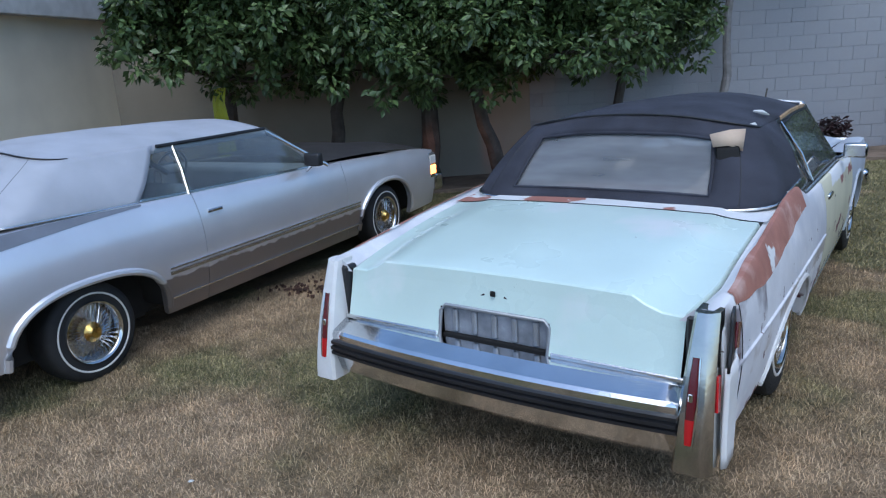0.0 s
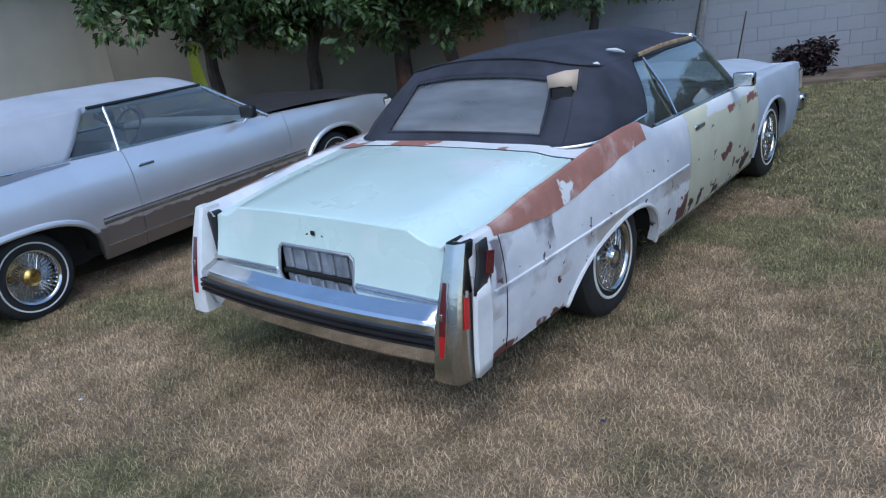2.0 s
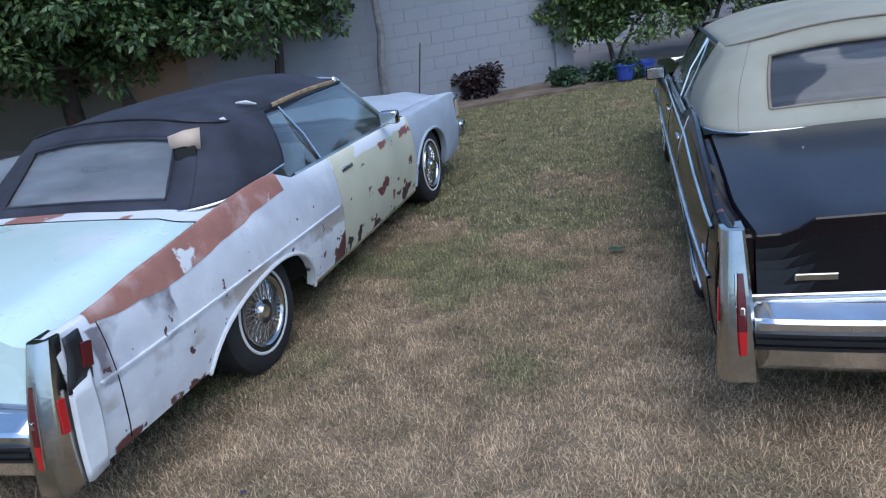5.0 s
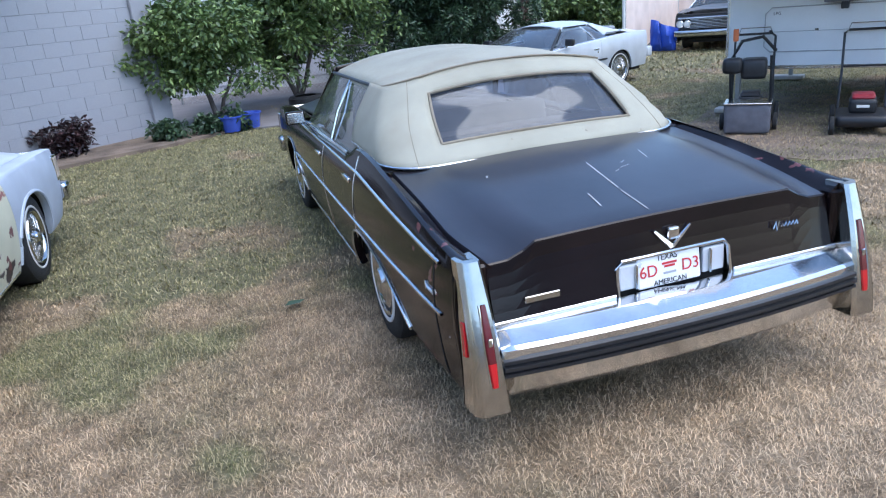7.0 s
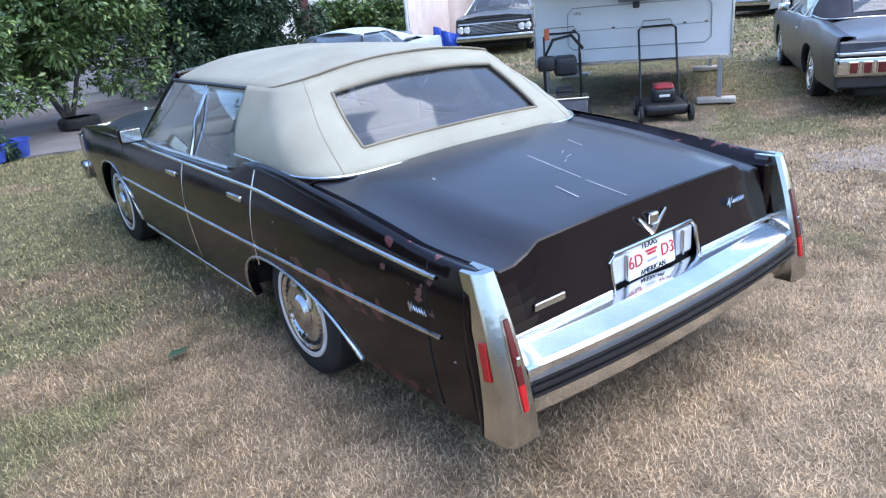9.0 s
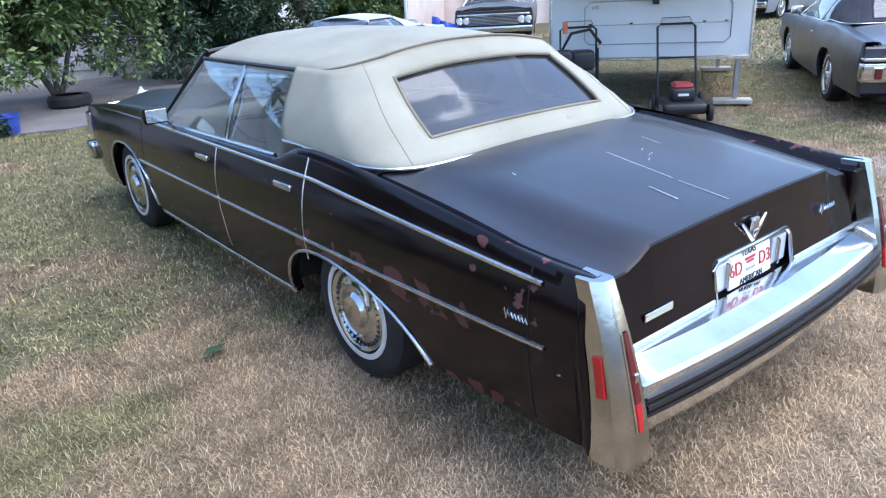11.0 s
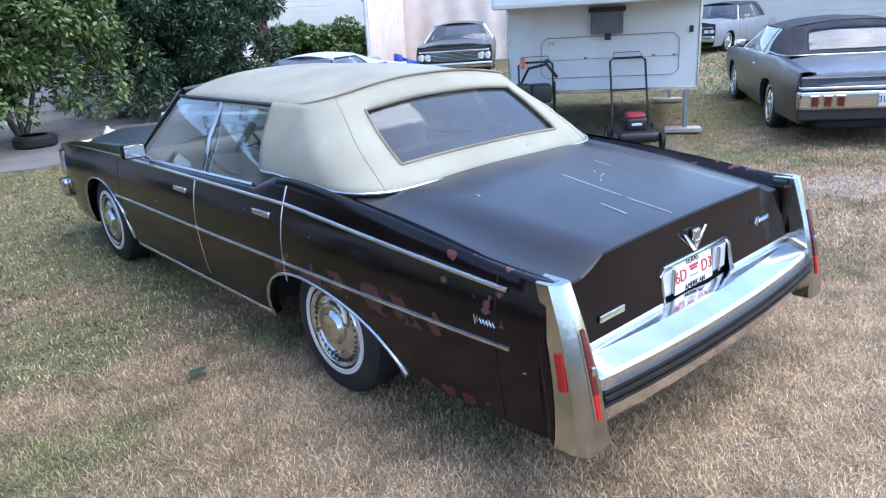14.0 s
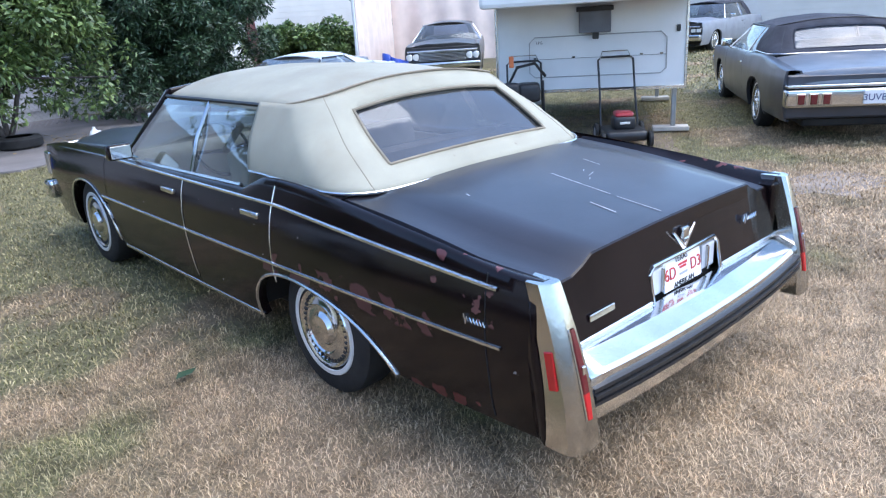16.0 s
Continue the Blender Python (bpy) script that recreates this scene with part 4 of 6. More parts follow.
SL_HW = curve([(-0.1, 0.93), (0.3, 0.97), (1.5, 1.0), (2.6, 1.0), (4.0, 0.99), (5.0, 0.98), (5.6, 0.95), (5.85, 0.92)])
SL_BELT = curve([(-0.1, 0.95), (0.6, 1.0), (1.4, 1.01), (2.2, 0.985), (3.0, 0.965), (3.8, 0.945), (4.8, 0.9), (5.6, 0.85), (5.85, 0.81)])
silver_car, silver_body = plain_car(pose(-4.94, -0.19, 0, 0, 0, 13.5), "convertible_car", "silver two-door convertible with grey vinyl top and wire wheels", dict(
    length=5.8, hw=SL_HW, belt=SL_BELT, deck=curve([(0.0, 0.96), (0.7, 1.03), (1.3, 1.03), (1.8, 1.02)]), hood=curve([(3.7, 1.015), (4.6, 0.995), (5.4, 0.935), (5.8, 0.87)]),
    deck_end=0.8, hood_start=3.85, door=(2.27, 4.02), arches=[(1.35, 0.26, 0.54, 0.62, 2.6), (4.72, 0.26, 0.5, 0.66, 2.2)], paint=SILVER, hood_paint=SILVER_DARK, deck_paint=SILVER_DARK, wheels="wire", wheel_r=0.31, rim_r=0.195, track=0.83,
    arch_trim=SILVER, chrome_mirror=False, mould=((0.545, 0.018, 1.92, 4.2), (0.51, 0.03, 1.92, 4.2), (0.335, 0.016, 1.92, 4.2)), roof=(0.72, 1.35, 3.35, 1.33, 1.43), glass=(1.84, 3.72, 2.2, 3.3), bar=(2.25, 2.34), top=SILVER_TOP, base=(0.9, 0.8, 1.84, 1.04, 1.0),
    win=dict(k=(3, 11), x0=0.58, x1=0.5, front=2.17), seat=LIGHT_SEAT, rear_glass=CLOUDY_GLASS, bumper_z=(0.36, 0.56)))
for s in (-1, 1):
    rows = [[(s * (silver_body.x(y, z) + 0.003), y, z) for z in [SL_BELT(y) - (0.085 * min(1.0, 0.15 + (1.84 - y) / 1.2)) * (1 - k / 4) for k in range(5)]] for y in frange(0.06, 1.84, 0.06)]
    mk("dark_upper_panel", *grid(rows, flip=s > 0), GREY_BAND, silver_car, label="dark grey panel under the vinyl top")
AMBER = bpy.data.materials.new("lit_amber_lamp")
AMBER.use_nodes = True
AMBER.node_tree.nodes["Principled BSDF"].inputs["Base Color"].default_value = (0.8, 0.25, 0.05, 1)
AMBER.node_tree.nodes["Principled BSDF"].inputs["Emission Color"].default_value = (1.0, 0.3, 0.06, 1)
AMBER.node_tree.nodes["Principled BSDF"].inputs["Emission Strength"].default_value = 5.0
for s in (-1, 1):
    lampb = part("corner_lamp", boxm(s * 0.9 - 0.035, s * 0.9 + 0.035, 5.68, 5.82, 0.52, 0.8, 0.012, 2), CHROME, silver_car, "chrome corner lamp")
    part("lit_lens", boxm(s * 0.925 - 0.016, s * 0.925 + 0.016, 5.7, 5.826, 0.56, 0.66, 0.006), AMBER, lampb, "lit amber turn lamp")
    part("clear_lens", boxm(s * 0.925 - 0.016, s * 0.925 + 0.016, 5.7, 5.826, 0.675, 0.77, 0.006), WHITEWALL, lampb)

glow = new("turn_lamp", bpy.data.lights.new("turn_lamp", "SPOT"))
glow.data.energy, glow.data.color, glow.data.spot_size, glow.data.spot_blend, glow.data.shadow_soft_size = 22.0, (1.0, 0.36, 0.1), radians(38), 0.9, 0.05
glow.matrix_world = look((-6.75, 5.85, 0.6), (-6.4, 8.8, 0.72))

IM_HW = curve([(-0.1, 0.93), (0.2, 0.96), (1.4, 0.995), (2.6, 1.0), (4.2, 0.98), (5.2, 0.95), (5.45, 0.93)])
IM_BELT = curve([(-0.1, 0.82), (0.5, 0.87), (1.3, 0.92), (1.9, 0.9), (2.6, 0.89), (3.6, 0.88), (4.6, 0.85), (5.45, 0.8)])
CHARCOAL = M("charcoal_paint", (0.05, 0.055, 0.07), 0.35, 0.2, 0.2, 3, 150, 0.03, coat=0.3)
# paler blue-grey than the charcoal body, used on its boot lid
GREY_DECK = M("pale_blue_grey_deck", (0.16, 0.175, 0.2), 0.35, 0.2, 0.15, 3, 150, 0.03, coat=0.3)
impala, impala_body = plain_car(pose(8.3, 5.8, 0, 0, 0, -45), "convertible_car", "charcoal convertible with black soft top and chrome bumper", dict(
    length=5.4, hw=IM_HW, belt=IM_BELT, deck=curve([(0.0, 0.82), (0.7, 0.89), (1.3, 0.93), (1.8, 0.94)]), hood=curve([(3.7, 0.92), (4.6, 0.9), (5.4, 0.83)]), deck_end=1.1, hood_start=3.8, door=(2.25, 3.75),
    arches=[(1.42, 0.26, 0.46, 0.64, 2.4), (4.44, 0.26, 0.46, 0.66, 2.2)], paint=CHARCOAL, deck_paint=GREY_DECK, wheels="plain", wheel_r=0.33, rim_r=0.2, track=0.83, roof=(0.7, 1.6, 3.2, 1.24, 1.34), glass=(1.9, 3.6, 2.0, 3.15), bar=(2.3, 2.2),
    top=NAVY_TOP, base=(0.88, 1.1, 1.88, 0.93, 0.94), win=dict(k=(2, 11), x0=0.62, x1=0.52, front=2.0), seat=GREY_SEAT, bumper_z=(0.44, 0.64), wob=0.02))
for s in (-1, 1):
    for k in range(3):
        lx = s * (0.52 + 0.13 * k)
        lamp = part("tail_lamp", boxm(lx - 0.05, lx + 0.05, -0.178, -0.165, 0.47, 0.6, 0.006), CHROME, impala)
        part("tail_lens", boxm(lx - 0.036, lx + 0.036, -0.188, -0.172, 0.48, 0.59, 0.006), DARK_RED, lamp)
part("bumper_top", boxm(-0.93, 0.93, -0.16, 0.02, 0.655, 0.69, 0.012, 2), CHROME, impala, smooth=True)
PLATE = M("plate_white", (0.75, 0.76, 0.78), 0.4, 0, 0.05)
PLATE_BLUE = M("plate_blue", (0.03, 0.04, 0.15), 0.5)
pl = part("number_plate", boxm(-0.155, 0.155, -0.185, -0.172, 0.47, 0.62, 0.006), PLATE, impala, "white number plate with dark characters")
text_mesh("plate_characters", "3UVB1", 0.1, PLATE_BLUE, pl, pose(-0.02, -0.187, 0.54, 90))

GOLDEN = M("dusty_grey_brown_paint", (0.12, 0.11, 0.1), 0.4, 0.3, 0.2, 3, 120, 0.03, coat=0.2)
SC_HW = curve([(-0.1, 0.93), (0.2, 0.96), (1.4, 0.99), (2.6, 1.0), (4.2, 0.99), (5.2, 0.97), (5.45, 0.95)])
SC_BELT = curve([(-0.1, 0.85), (0.5, 0.9), (1.3, 0.94), (2.6, 0.93), (3.6, 0.92), (4.6, 0.92), (5.45, 0.88)])


def front_face(car, L, quad, w=0.93, z=0.62, sq=False):
    """Grille bars, headlamps and bumper lip on a car's nose."""
    g = part("grille", boxm(-w + 0.34, w - 0.34, L - 0.01, L + 0.03, z - 0.1, z + 0.13, 0.01), BLACK_PLASTIC, car)
    for k in range(7):
        part("grille_bar", boxm(-w + 0.33, w - 0.33, L + 0.02, L + 0.045, z - 0.09 + 0.033 * k, z - 0.076 + 0.033 * k, 0.004), CHROME, g)
    part("grille_top", boxm(-w + 0.05, w - 0.05, L - 0.02, L + 0.05, z + 0.13, z + 0.17, 0.012), CHROME, g)
    for s in (-1, 1):
        for k in range(2):
            cx = s * (w - 0.26 + 0.165 * k)
            if sq:
                hl = part("headlamp", boxm(cx - 0.075, cx + 0.075, L - 0.02, L + 0.03, z - 0.02, z + 0.1, 0.012), CHROME, car)
                part("lamp_glass", boxm(cx - 0.065, cx + 0.065, L + 0.02, L + 0.036, z - 0.01, z + 0.09, 0.008), WHITEWALL, hl)
            else:
                v, f = lathe_x([(-0.03, 0.09), (0.03, 0.088), (0.04, 0.076), (0.02, 0.07)], 20, 1)
                hl = mk("headlamp", *shift((v, f), pose(cx, L, z + 0.02, 0, 0, 90)), CHROME, car)
                v, f = lathe_x([(0.02, 0.072), (0.035, 0.05), (0.04, 0.0)], 20, 1)
                mk("lamp_glass", *shift((v, f), pose(cx, L, z + 0.02, 0, 0, 90)), WHITEWALL, hl)


gold_car, _ = plain_car(pose(13.25, 21.45, 0, 0, 0, 143), "old_sedan", "dusty grey-brown 1960s sedan parked under a pink carport", dict(
    length=5.4, hw=SC_HW, belt=SC_BELT, deck=curve([(0.0, 0.86), (0.7, 0.92), (1.3, 0.95), (1.8, 0.96)]), hood=curve([(3.7, 0.97), (4.6, 0.97), (5.4, 0.92)]), deck_end=1.1, hood_start=3.8, door=(2.25, 3.75),
    arches=[(1.42, 0.26, 0.44, 0.62, 2.4), (4.4, 0.26, 0.44, 0.64, 2.2)], paint=GOLDEN, wheels="plain", wheel_r=0.33, rim_r=0.2, track=0.82, roof=(0.66, 1.5, 3.2, 1.34, 1.42), glass=(1.8, 3.6, 1.9, 3.15), bar=(2.3, 2.2),
    top=GOLDEN, base=(0.84, 1.1, 1.8, 0.95, 0.96), win=dict(k=(2, 11), x0=0.62, x1=0.5, front=1.9), seat=GREY_SEAT, bumper_z=(0.36, 0.5), mirror=False, wob=0.0))
front_face(gold_car, 5.42, True)
FAR_PAINT = M("pale_grey_paint", (0.33, 0.35, 0.39), 0.35, 0.3, 0.1, 3, 120, 0.02, coat=0.3)
far_car, _ = plain_car(pose(23.9, 18.6, 0, 0, 0, 104.5), "old_sedan", "pale grey 1970s sedan with rectangular headlamps and wide grille", dict(
    length=5.4, hw=SC_HW, belt=SC_BELT, deck=curve([(0.0, 0.86), (0.7, 0.92), (1.3, 0.95), (1.8, 0.96)]), hood=curve([(3.7, 0.97), (4.6, 0.97), (5.4, 0.92)]), deck_end=1.1, hood_start=3.8, door=(2.25, 3.75),
    arches=[(1.42, 0.26, 0.44, 0.62, 2.4), (4.4, 0.26, 0.44, 0.64, 2.2)], paint=FAR_PAINT, wheels="plain", wheel_r=0.33, rim_r=0.2, track=0.82, roof=(0.68, 1.5, 3.2, 1.38, 1.46), glass=(1.8, 3.6, 1.9, 3.15), bar=(2.3, 2.2),
    top=NAVY_TOP, base=(0.84, 1.1, 1.8, 0.95, 0.96), win=dict(k=(2, 11), x0=0.62, x1=0.5, front=1.9), seat=GREY_SEAT, bumper_z=(0.36, 0.54), wob=0.0))
front_face(far_car, 5.42, True, sq=True)
VET = M("white_sports_paint", (0.6, 0.63, 0.66), 0.3, 0.1, 0.08, 3, 120, 0.02, coat=0.4)
vet, vet_body = plain_car(pose(6.32, 14.4, 0, 0, 0, 122), "sports_car", "white wedge-shaped sports car with its hood missing", dict(
    length=4.4, hw=curve([(-0.1, 0.8), (0.5, 0.88), (1.5, 0.9), (3.0, 0.88), (4.0, 0.84), (4.4, 0.75)]), belt=curve([(-0.1, 0.86), (0.5, 0.88), (1.5, 0.84), (2.4, 0.8), (3.2, 0.74), (4.0, 0.66), (4.4, 0.55)]),
    deck=curve([(0.0, 0.88), (0.6, 0.92), (1.0, 0.93), (1.6, 0.93)]), hood=curve([(2.5, 0.84), (3.4, 0.76), (4.4, 0.58)]), deck_end=0.5, hood_start=2.7, door=(1.45, 2.6), hood_on=False,
    arches=[(0.9, 0.26, 0.37, 0.62, 2.0), (3.35, 0.26, 0.37, 0.62, 2.0)], paint=VET, wheels="plain", wheel_r=0.32, rim_r=0.21, track=0.76, roof=(0.56, 1.25, 2.1, 1.1, 1.17), glass=(1.1, 2.55, 1.45, 2.05), bar=(1.5, 1.62),
    top=VET, base=(0.72, 0.5, 1.2, 0.92, 0.9), win=dict(k=(3, 12), x0=0.46, x1=0.4, front=1.4), seat=GREY_SEAT, bumper_z=(0.4, 0.58), bumper=VET, wob=0.0, pillar=BLACK_PLASTIC, chrome_mirror=False))
part("engine_cover", boxm(-0.55, 0.55, 2.8, 4.0, 0.5, 0.66, 0.05, 2), M("red_engine_bay", (0.25, 0.03, 0.03), 0.5), vet)
for s in (-1, 1):
    mk("black_side_strip", *strip([(s * (vet_body.x(y, 0.5)), y, 0.52) for y in frange(1.3, 2.95, 0.1)], 0.035, 0.012, s), RUBBER, vet)


# ---- details of the near cars ----
def script_badge(parent, m, w, h, n=7):
    pts = [(w * (k / (2 * n) - 0.5), h * (0.5 if k % 2 else -0.5) * (1.0 if k in (1, 2, 3) else 0.45), 0) for k in range(2 * n + 1)]
    mk("script_badge", *shift(tube(pts, 0.004, 5), m), CHROME, parent)


v_pts = [(-0.085, 0.045, 0), (0, -0.035, 0), (0.085, 0.045, 0)]
badge = mk("hood_badge", *shift(join(tube(v_pts[:2], [0.005, 0.012], 6), tube(v_pts[1:], [0.012, 0.005], 6)), pose(0, -0.016, 0.775, 90)), CHROME, brown, label="chrome V emblem")
part("crest", boxm(-0.026, 0.026, -0.012, 0.012, -0.026, 0.026, 0.01, 2, pose(0, -0.018, 0.8)), CHROME, badge)
script_badge(brown, pose(0.56, -0.034, 0.735, 90), 0.13, 0.04)
part("name_badge", boxm(-0.075, 0.075, -0.004, 0.004, -0.014, 0.014, 0.003, 1, pose(-0.6, -0.04, 0.66)), CHROME_DULL, brown)
script_badge(brown, pose(-brown_body.x(0.22, 0.68) - 0.004, 0.24, 0.675, 90, 0, -90), 0.11, 0.035)
script_badge(brown, pose(-brown_body.x(4.0, 0.57) - 0.004, 3.98, 0.545, 90, 0, -90), 0.09, 0.02)
plate = part("number_plate", boxm(-0.15, 0.15, -0.03, -0.02, -0.066, 0.066, 0.006, 1, pose(-0.02, 0.0, 0.65, -8)), PLATE, brown, "white number plate with red and black characters")
PLATE_RED = M("plate_red", (0.5, 0.03, 0.03), 0.5)
for body, size, xx, zz, mt in (("6D", 0.07, -0.1, 0.0, PLATE_RED), ("D3", 0.07, 0.1, 0.0, PLATE_RED), ("TEXAS", 0.034, -0.01, 0.05, BLACK_PLASTIC), ("AMERICAN", 0.032, 0.0, -0.052, BLACK_PLASTIC)):
    text_mesh("plate_characters", body, size, mt, plate, pose(-0.02, 0.0, 0.65, -8) @ pose(xx, -0.032, zz, 90))
for k, (xx, zz, w) in enumerate(((0.0, 0.025, 0.07), (0.0, 0.012, 0.05), (0.0, -0.015, 0.06))):
    part("plate_bar", boxm(xx - w / 2, xx + w / 2, -0.0325, -0.03, zz - 0.006, zz + 0.003, 0.0, 1, pose(-0.02, 0.0, 0.65, -8)), PLATE_RED if k < 2 else M("plate_grey", (0.35, 0.36, 0.4), 0.5), plate)
SCRATCH = M("bare_scratch", (0.5, 0.5, 0.5), 0.6, 0, 0.2)
for (x0, y0, x1, y1, w) in ((-0.07, 0.05, -0.055, 0.27, 0.005), (-0.05, 0.3, 0.0, 0.66, 0.005), (-0.22, 0.16, -0.2, 0.3, 0.006), (0.3, 0.6, 0.33, 0.72, 0.005), (0.1, 0.52, 0.16, 0.54, 0.005), (0.14, 0.58, 0.17, 0.6, 0.004), (-0.5, 0.7, -0.49, 0.73, 0.008), (0.05, 0.48, 0.08, 0.5, 0.004)):
    zz = lambda x, y: DV_DECK(y) + 0.016 * (1 - (x / 0.75) ** 2) + 0.0025
    d = Vector((x1 - x0, y1 - y0)).normalized() * w / 2
    mk("scratch", [(x0 - d.y, y0 + d.x, zz(x0, y0)), (x0 + d.y, y0 - d.x, zz(x0, y0)), (x1 + d.y, y1 - d.x, zz(x1, y1)), (x1 - d.y, y1 + d.x, zz(x1, y1))], [(0, 1, 2, 3)], SCRATCH, brown, False)
# white car: primer band under the ridge
for s in (-1, 1):
    band = []
    for y in frange(0.16, 1.74, 0.04):
        wv = 0.012 * noise.noise(Vector((y * 7, s, 0.3)))
        zt, zb = dv_belt(y) - 0.004, dv_belt(y) - (0.095 + 0.03 * math.sin(y * 1.8)) * min(1.0, 0.3 + (y - 0.16) / 0.6) - wv
        band.append([(s * (white_body.x(y, zb + (zt - zb) * k / 4) + 0.003), y, zb + (zt - zb) * k / 4) for k in range(5)])
        xt = white_body.x(y, dv_belt(y))
        band[-1] += [(s * (xt - 0.006), y, dv_belt(y) + 0.0095), (s * (xt - 0.02), y, dv_belt(y) + 0.0125), (s * min(xt - 0.024, 0.902 + 0.008 * math.sin(9 * y)), y, dv_belt(y) + 0.012)]
    mk("primer_band", *grid(band, flip=s > 0), RED_OXIDE, white, label="red oxide primer band")
# lock hole, torn patch, white filler on the fin, dark lens behind it
part("lock_hole", boxm(-0.012, 0.012, -0.022, -0.012, 0.79, 0.815, 0.005, 2), DARK, white)
fin_rear = lambda t: -0.192 + 0.133 * t ** 1.3
slab = []
for t in frange(0, 0.64, 0.08):
    z, w = 0.3 + 0.565 * t, 0.105 + 0.02 * math.sin(math.pi * t / 0.64)
    y0 = fin_rear(t) + 0.1 - 0.03 * t
    slab.append([(0.964 - 0.015 * t, y0, z), (0.975 - 0.015 * t, y0 + 0.01, z), (0.978 - 0.012 * t, y0 + w - 0.02, z + 0.012), (0.962 - 0.01 * t, y0 + w, z + 0.03)])
solid(mk("fin_filler", *grid(slab, flip=True), WHITE_PAINT, white, label="white plastic fin filler"), 0.012)
hole = [[(0.966 - 0.004 * k - 0.02 * (t - 0.62), fin_rear(t) + 0.075 + (0.12 - 0.05 * max(0, t - 0.8) / 0.2) * k / 3 + 0.006 * math.sin(17 * t + k), 0.3 + 0.565 * t) for k in range(4)] for t in frange(0.62, 0.98, 0.06)]
solid(mk("broken_lamp_hole", *grid(hole, flip=True), BLACK_PLASTIC, white, label="broken black plastic in the open lamp hole"), 0.01)
part("side_lamp_lens", boxm(-0.006, 0.006, -0.03, 0.022, -0.05, 0.05, 0.006, 2, pose(0.968, 0.085, 0.75, -14)), DARK_RED, white, "dark side lamp lens")
for sc in ((0.075, 0.775, 0.03, 35), (-0.06, 0.785, 0.016, -30)):
    part("paint_chip", boxm(-sc[2], sc[2], -0.001, 0.001, -0.004, 0.004, 0.0, 1, pose(sc[0], -0.0085, sc[1], 0, sc[3])), DARK, white)
rag = mk("torn_patch", *grid([[(0.50, 1.43, 1.31), (0.6, 1.45, 1.335), (0.66, 1.5, 1.335)], [(0.53, 1.39, 1.25), (0.6, 1.42, 1.255), (0.655, 1.47, 1.22)]]), M("pale_lining", (0.62, 0.48, 0.36), 0.8), white, label="pale lining showing through a tear")
solid(rag, 0.01)
mk("frayed_edge", *strip([(0.70 - 0.012 * (y - 2.2), y, 1.318 + 0.012 * math.sin((y - 2.2) * 3.3)) for y in frange(2.2, 3.15, 0.05)], 0.03, 0.008, 1), M("frayed_tan_edge", (0.4, 0.27, 0.15), 0.9, 0, 0.3, 20), white, label="frayed tan edge of the torn top")
for x0, y0, z0, x1, y1, z1 in ((0.60, 1.98, 1.385, 0.66, 2.1, 1.352), (0.64, 1.72, 1.335, 0.67, 1.75, 1.318)):
    mk("tear", *tube([(x0, y0, z0), ((x0 + x1) / 2, (y0 + y1) / 2, (z0 + z1) / 2 + 0.006), (x1, y1, z1)], [0.006, 0.014, 0.005], 6), WHITE_PAINT, white)
part("torn_hole", boxm(-0.06, 0.06, -0.012, 0.012, -0.05, 0.04, 0.02, 2, pose(0.6, 1.41, 1.215, -25, 0, 25)), DARK, white)


